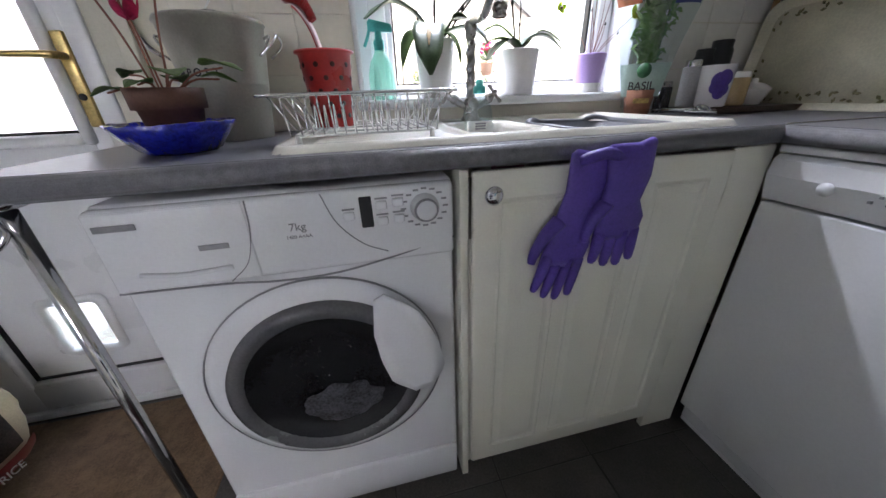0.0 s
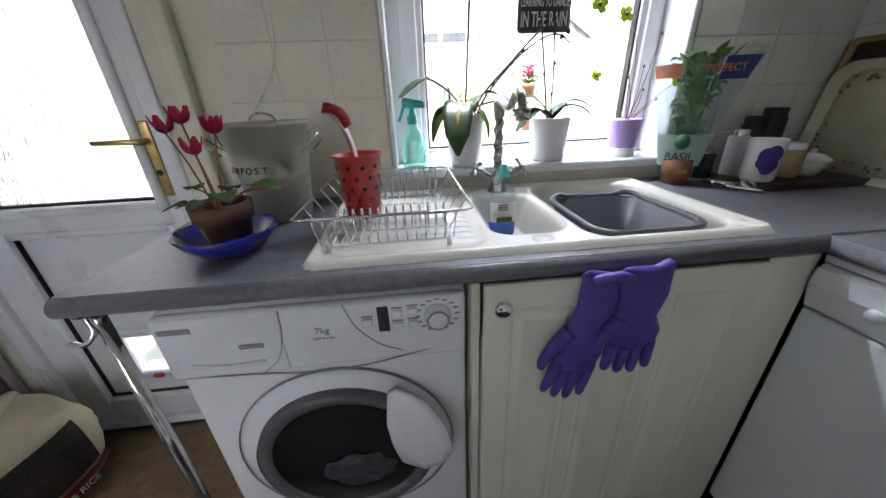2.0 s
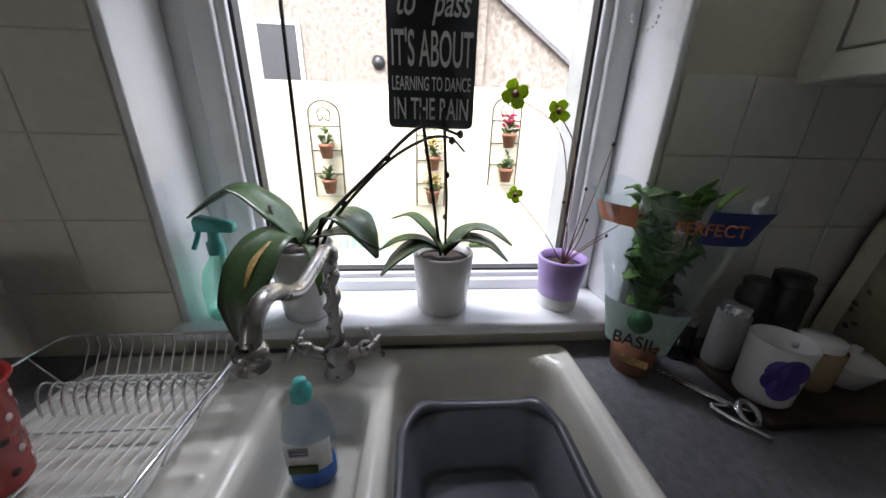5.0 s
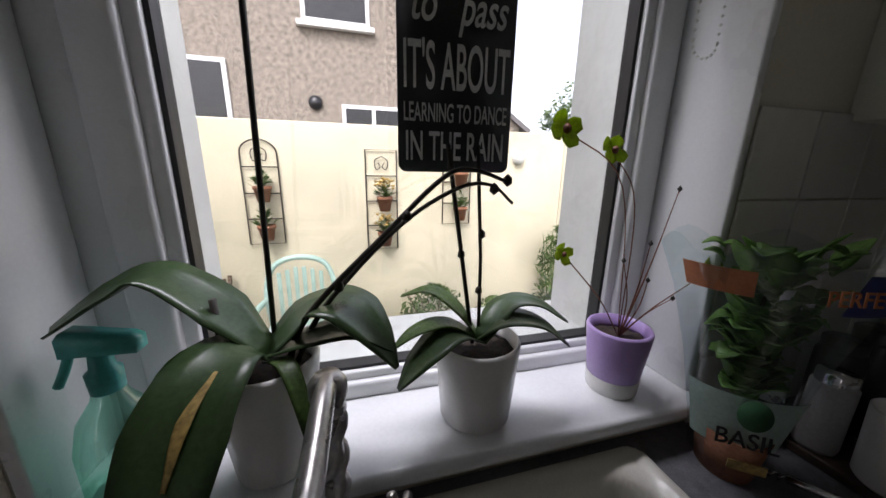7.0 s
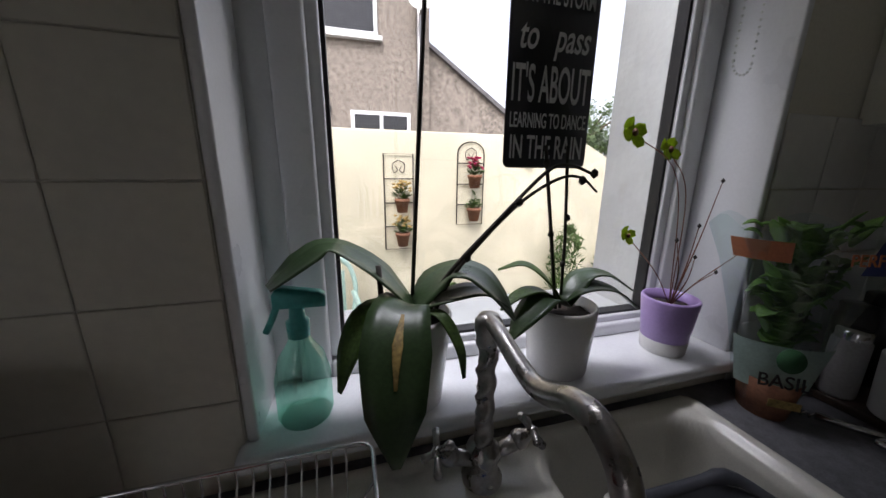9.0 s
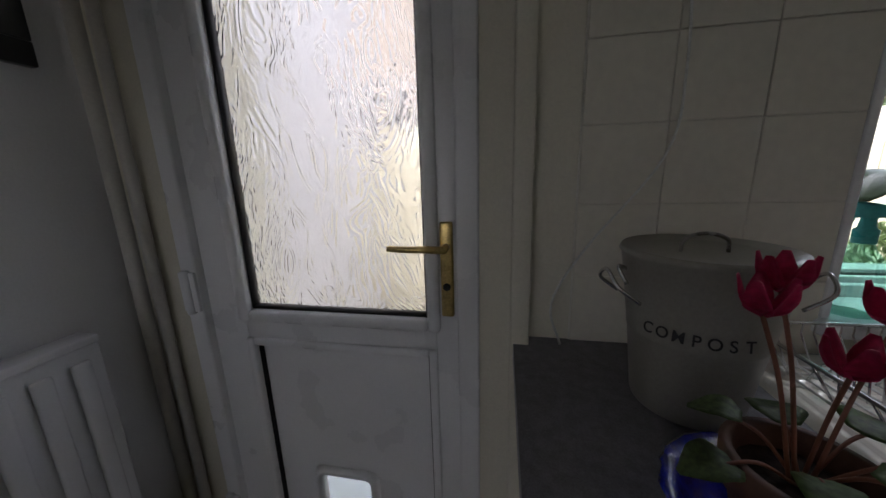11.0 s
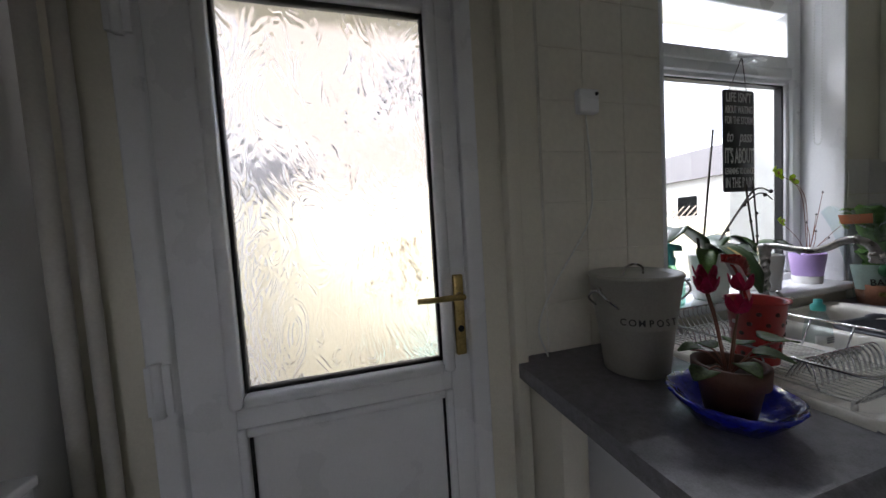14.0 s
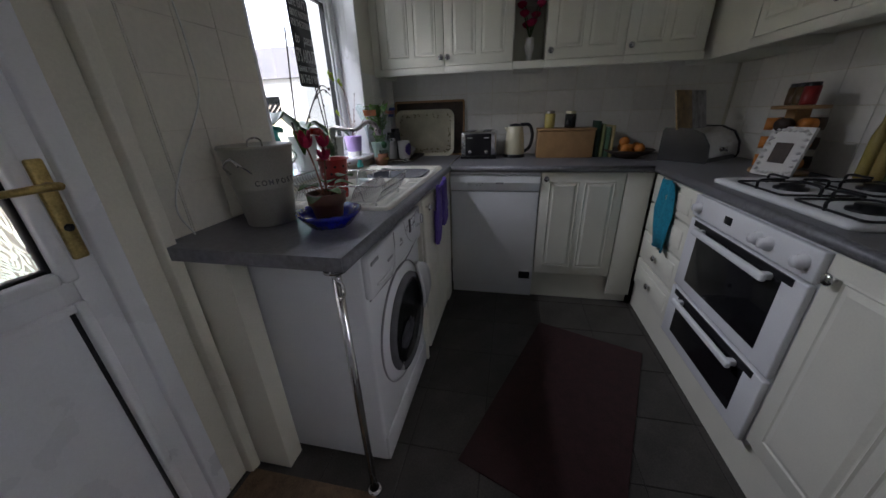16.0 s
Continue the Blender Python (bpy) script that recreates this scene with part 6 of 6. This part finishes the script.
part("body", lathe([(.072, .93), (.075, .94), (.066, 1.05), (.055, 1.12), (.05, 1.125)], 1.95, -.42, 40), CREAMK, ke)
part("lid", lathe([(.05, 1.124), (.035, 1.14), (0, 1.145)], 1.95, -.42, 32), BLACKP, ke)
part("spout", loft([[(1.95 - .02, -.42 + .05, z0), (1.95 + .02, -.42 + .05, z0), (1.95, -.42 + .055 + d, z0 + .01)] for z0, d in ((1.06, .0), (1.10, .02), (1.115, .025))]), CREAMK, ke)
part("handle", tube(bend([(1.95, -.455, 1.135), (1.95, -.52, 1.13), (1.95, -.545, 1.06), (1.95, -.53, .98), (1.95, -.49, .945)]), .012, 10), BLACKP, ke)
wb = thing("bread_box", (1.98, -.77, .908), "plain beech wooden box on the worktop", "wooden box")
part("box_body", box(1.86, 2.06, -.96, -.58, .909, 1.09, .004), WOOD, wb)
part("lid", box(1.855, 2.065, -.965, -.575, 1.091, 1.106, .004), WOOD, wb)
jar("yellow_canister", 1.95, -.66, 1.107, .032, .095, mat("yellow_tin", (.5, .42, .12), .4), STEEL, "pale yellow canister on the wooden box", "canister")
jar("coffee_jar", 1.95, -.80, 1.107, .034, .09, DARKGL, mat("cream_lid", (.6, .55, .35), .4), "coffee jar with a cream lid", "jar")
for k, (c, h, t) in enumerate((((.02, .06, .03), .24, .022), ((.25, .28, .12), .22, .02), ((.1, .2, .12), .2, .026), ((.5, .42, .2), .21, .018))):
    y = -.985 - k * .032
    bo = thing("cookbook", (1.98, y, .908), "upright cookbook leaning beside the wooden box", "book", "row of cookbooks")
    part("cover", box(1.88, 2.06, y - t / 2, y + t / 2, .909, .909 + h, .002), mat("book_cover", c, .5), bo)
    part("pages", box(1.884, 2.057, y - t / 2 + .003, y + t / 2 - .003, .909 + h, .91 + h), PAPERW, bo, smooth=False)
fb_ = thing("fruit_bowl", (1.88, -1.18, .908), "wide wooden bowl full of oranges", "bowl")
part("bowl", lathe([(0, .909), (.07, .909), (.075, .918), (.14, .945), (.16, .962), (.155, .965), (.13, .952), (.06, .93), (0, .926)], 1.87, -1.19, 40), DKWOOD, fb_)
for k, (dx, dy, dz) in enumerate(((0, 0, .965), (.07, .02, .968), (-.06, .04, .968), (.01, -.07, .968), (-.05, -.05, .97), (.02, .03, 1.01), (.06, -.06, .97))):
    bm = lathe([(0, -.034), (.02, -.028), (.034, 0), (.028, .02), (.012, .032), (0, .032)], n=20, m=Matrix.Translation((1.87 + dx, -1.19 + dy, dz)))
    single("orange", bm, ORANGE, "ripe orange lying in the wooden bowl", "fruit", "oranges in the bowl")
bb_ = thing("bread_bin", (1.80, -1.6, .908), "chrome roll-top bread bin in the corner", "bread bin")
mm = Matrix.Translation((1.80, -1.58, .909)) @ pose(0, 0, 0, 0, 0, -48)
prof = [(-.13, 0), (-.14, .03), (-.13, .1), (-.09, .16), (-.02, .19), (.12, .19), (.13, .17), (.13, 0)]
part("body", loft([[(x, y, z) for y, z in prof] for x in (-.2, .2)]), CHROME, bb_, smooth=False, at=mm)
for sx in (-1, 1):
    part("end_cap", loft([[(sx * .205 + e, y * 1.03, z * 1.03) for y, z in prof] for e in (-.006, .006)]), BLACKP, bb_, smooth=False, at=mm)
part("knob", lathe([(.012, 0), (.016, .015), (0, .02)], n=16, m=Matrix.Translation((0, -.137, .07)) @ FACE_S), CHROME, bb_, at=mm)
for k, (c, x0) in enumerate((((.45, .3, .12), -.13), ((.55, .55, .58), .05))):
    bo = thing("cookbook", (1.80, -1.6, 1.1), "open cookbook propped on the bread bin", "book", "cookbooks on the bread bin")
    part("cover", box(x0 - .09, x0 + .09, .0, .012, .192, .42, .002), mat("cookbook_cover", c, .4, scale=18, vary=.4), bo, at=mm @ pose(0, 0, 0, -14, 0, 0))
sr = thing("spice_rack", (1.28, -1.72, .908), "wooden spice carousel filled with jars", "spice rack")
part("base", lathe([(0, .909), (.11, .909), (.11, .925), (0, .926)], 1.28, -1.7, 32), WOOD, sr)
part("post", box(1.25, 1.31, -1.73, -1.67, .925, 1.2), WOOD, sr, smooth=False)
part("top", lathe([(0, 1.2), (.10, 1.2), (.10, 1.215), (0, 1.216)], 1.28, -1.7, 32), WOOD, sr)
for r in range(3):
    for k in range(6):
        a = k * 1.047
        part("spice_jar", tube([(1.28 + .05 * math.cos(a), -1.7 + .05 * math.sin(a), .965 + r * .085), (1.28 + .1 * math.cos(a), -1.7 + .1 * math.sin(a), .965 + r * .085)], .028, 14), ORANGE if k % 2 else DKWOOD, sr)
for k, c in enumerate(((.1, .05, .02), (.12, .08, .03), (.3, .02, .02))):
    jar("spice_jar", 1.34 - k * .06, -1.7 + .01 * k, 1.217, .026, .075, mat("spice_fill", c, .3), BLACKP, "small spice jar standing on the carousel", "jar")
pf = thing("photo_frame", (1.12, -1.7, .935), "white ornate picture frame beside the hob", "picture frame")
mm = Matrix.Translation((1.17, -1.60, .912)) @ pose(0, 0, 0, 0, 0, 200) @ pose(0, 0, 0, -14, 0, 0)
part("frame", loft([[(x, y, z) for x, z in ((-.085, 0), (.085, 0), (.085, .22), (-.085, .22))] for y in (-.008, .008)]), CERAM, pf, smooth=False, at=mm)
part("picture", box(-.035, .035, -.011, -.0075, .06, .15), DKWOOD, pf, smooth=False, at=mm)
for k in range(26):
    a = 2 * math.pi * k / 26
    part("ornament", lathe([(0, -.008), (.012, -.003), (.01, .004), (0, .008)], n=8, m=Matrix.Translation((.07 * max(-1, min(1, 1.3 * math.cos(a))), -.009, .11 + .095 * max(-1, min(1, 1.3 * math.sin(a)))))), CERAM, pf, at=mm)
for k, (x, h, c) in enumerate(((1.03, .3, (.35, .28, .08)), (.97, .27, (.4, .3, .1)), (.91, .3, (.12, .16, .05)), (.85, .25, (.2, .05, .04)))):
    b_ = thing("oil_bottle", (x, -1.834, .908), "tall glass bottle of oil beside the hob", "bottle", "bottles beside the hob")
    part("bottle", lathe([(0, .909), (.02, .909), (.022, .915), (.022, .909 + h * .6), (.011, .909 + h * .8), (.01, .909 + h)], x, -1.834, 24), mat("oil_glass", c, .15), b_)
    part("cap", lathe([(.012, .905 + h), (.012, .93 + h), (0, .932 + h)], x, -1.834, 16), BLACKP, b_)
tl = []
for z in (.868, .8, .7, .6, .5):
    tl.append([(x, -1.225 - .012 * math.sin(x * 60 + z * 9) + d, z) for d in (0,) for x in (1.19 + .17 * i / 12 - (.868 - z) * .12 for i in range(13))] + [(x, -1.231 - .012 * math.sin(x * 60 + z * 9), z) for x in (1.19 + .17 * i / 12 - (.868 - z) * .12 for i in range(12, -1, -1))])
single("tea_towel", loft(tl), TOWEL, "turquoise tea towel hanging over the drawers", "towel")
va = thing("flower_vase", (1.9, -.48, 1.523), "small white vase of red flowers in the niche", "vase")
part("vase", lathe([(0, 1.523), (.03, 1.523), (.014, 1.55), (.02, 1.57), (.034, 1.61), (.022, 1.65), (.03, 1.66)], 1.88, -.48, 24), CERAM, va)
for k in range(9):
    a = k * 2.4
    c = Vector((1.88 + .05 * math.cos(a) * (k % 3) / 2, -.48 + .06 * math.sin(a), 1.74 + .05 * (k % 4)))
    part("stem", tube([(1.88, -.48, 1.65), tuple(c)], .003, 5), LEAF2, va)
    part("flower", lathe([(0, -.02), (.025, -.005), (.032, .01), (.015, .02), (0, .014)], n=12, m=Matrix.Translation(c)), PINK, va)

# ---- floor and west wall ----
bm = box(-.42, .42, -.3, .3, 0, .008, .003)
bm.transform(Matrix.Translation((.60, -.72, ZF + .001)) @ pose(0, 0, 0, 0, 0, -21) @ Matrix.Diagonal((1.27, .98, 1, 1)))
single("kitchen_rug", bm, RUGM, "dark red woven rug on the tiled floor", "rug")
single("door_mat", box(-.93, .03, .02, .545, ZF + .001, ZF + .009, .003), MAT_BR, "large brown coir mat inside the back door", "door mat")
bg = thing("pet_food_sack", (-.72, .2, ZF), "cream pet food sack with a dark picture panel and red band", "sack")
bm = bmesh.new()
bmesh.ops.create_uvsphere(bm, u_segments=40, v_segments=28, radius=1)
for v in bm.verts:
    n_ = v.co.copy()
    f = (abs(n_.x) ** 3 + abs(n_.y) ** 3 + abs(n_.z) ** 3) ** (-1 / 3)
    v.co = Vector((n_.x * f * .20, n_.y * f * .26, n_.z * f * .20 * (1 - .25 * n_.x)))
    v.co += n_ * .012 * noise.noise(n_ * 4)
    v.co.z = max(v.co.z, -.195)
BM = Matrix.Translation((-.75, .22, ZF + .21)) @ pose(0, 0, 0, 0, 0, -12)
part("sack_body", bm, BAGM, bg, at=BM)
def sack_patch(y0, y1, z0, z1, mt, lab):
    b = bmesh.new()
    vs = []
    for i in range(13):
        row = []
        for j in range(9):
            y = y0 + (y1 - y0) * i / 12
            z = z0 + (z1 - z0) * j / 8
            k = max(0.02, 1 - abs(y / .26) ** 3 - abs(z / .2) ** 3) ** (1 / 3)
            row.append(b.verts.new((.20 * k + .012, y, z)))
        vs.append(row)
    for i in range(12):
        for j in range(8):
            b.faces.new((vs[i][j], vs[i + 1][j], vs[i + 1][j + 1], vs[i][j + 1]))
    return part("print_panel", b, mt, bg, lab, at=BM)
sack_patch(-.2, .16, -.06, .12, mat("dark_picture_print", (.06, .05, .045), .35, scale=14, vary=.6), "dark oval picture panel")
sack_patch(-.24, .2, -.12, -.075, mat("maroon_band", (.22, .03, .03), .35), "maroon band")
lettering("RICH IN LAMB & RICE", .034, BM @ Matrix.Translation((.222, -.02, -.098)) @ pose(0, 0, 0, 90, 0, 90), PAPERW, bg, wide=.85)
part("crimped_top", tube(bend([(-.78, .42, ZF + .38), (-.70, .30, ZF + .42), (-.72, .15, ZF + .41), (-.78, .05, ZF + .40)]), .022, 8), BAGM, bg)
rd = thing("radiator", (-.97, .1, .3), "white ribbed panel radiator under the wall", "radiator")
part("panel", box(-.965, -.94, -.9, .41, .28, .92, .006), WHITEEN, rd)
rb = part("rib", box(-.942, -.928, -.018, .018, .31, .885, .006), WHITEEN, rd, at=Matrix.Translation((0, .365, 0)))
for k in range(1, 19):
    again(rb, Matrix.Translation((0, .365 - k * .066, 0)))
part("top_grille", box(-.995, -.935, -.9, .41, .915, .935, .004), WHITEEN, rd)
part("valve_pipe", tube([(-.96, .44, .3), (-.96, .44, ZF)], .008, 8), CHROME, rd)
pc = thing("framed_picture", (-.99, .2, 1.5), "dark framed picture on the wall", "picture")
fr = None
for a in ((-.998, -.975, -.4, .46, 1.52, 1.57), (-.998, -.975, -.4, .46, 2.0, 2.05), (-.998, -.975, .41, .46, 1.57, 2.0), (-.998, -.975, -.4, -.35, 1.57, 2.0)):
    fr = box(*a, bevel=.004, bm=fr)
part("frame", fr, BLACKP, pc)
part("print", box(-.997, -.988, -.35, .41, 1.57, 2.0), mat("muted_print", (.3, .24, .22), .5, scale=6, vary=.5), pc, smooth=False)
pw = thing("heating_pipes", (-.95, .53, ZF), "painted heating pipes rising in the corner", "pipes")
for x, y, r in ((-.965, .535, .017), (-.925, .55, .014)):
    part("pipe", tube([(x, y, ZF), (x, y, 2.44)], r, 14), PIPEC, pw)
single("baseboard", box(XW, XW + .015, YS, .5, ZF, ZF + .1, .004), UPVC, "white painted skirting board", "baseboard", kind="structure")


# ---- tiles ----
def tiling(parent, origin, du, dv, nu, nv, w, h, name="tile", material=TILE, thick=.004, gap=.003):
    """Tiles laid out from origin along du and dv; each an object on one mesh."""
    o, u, v = Vector(origin), Vector(du), Vector(dv)
    n_ = u.cross(v)
    b = box(gap / 2, w - gap / 2, gap / 2, h - gap / 2, 0, thick, .0012, 1)
    rot = Matrix((u, v, n_)).transposed().to_4x4()
    first = None
    for i in range(nu):
        for j in range(nv):
            m_ = Matrix.Translation(o + u * (i * w) + v * (j * h)) @ rot
            if first is None:
                first = part(name, b, material, parent, at=m_, smooth=False)
            else:
                c_ = first.copy()
                scene.collection.objects.link(c_)
                c_.matrix_basis = m_
single("grout_bed", box(WX0 - .458, WX0 - .006, YN - .004, YN - .0005, .909, 2.44), GROUT, "grout bed behind wall tiles", "grout", kind="structure", smooth=False)
tiling(wall_north, (WX0 - .006 - .15 * 3, YN - .004, .909), (1, 0, 0), (0, 0, 1), 3, 10, .15, .15, material=PTILE, gap=.0015)
tiling(wall_north, (WX1 + .008, YN - .004, .909), (1, 0, 0), (0, 0, 1), 4, 4, .142, .145)
tiling(wall_east, (XE - .004, YN - .01, .909), (0, -1, 0), (0, 0, 1), 12, 4, .2, .15)
tiling(wall_south, (XE - .01, YS + .004, .909), (-1, 0, 0), (0, 0, 1), 13, 4, .2, .15)
tiling(floor, (XW, YS, ZF - .0038), (1, 0, 0), (0, 1, 0), 10, 8, .31, .303, "floor_tile", FLOORT, .004, .005)
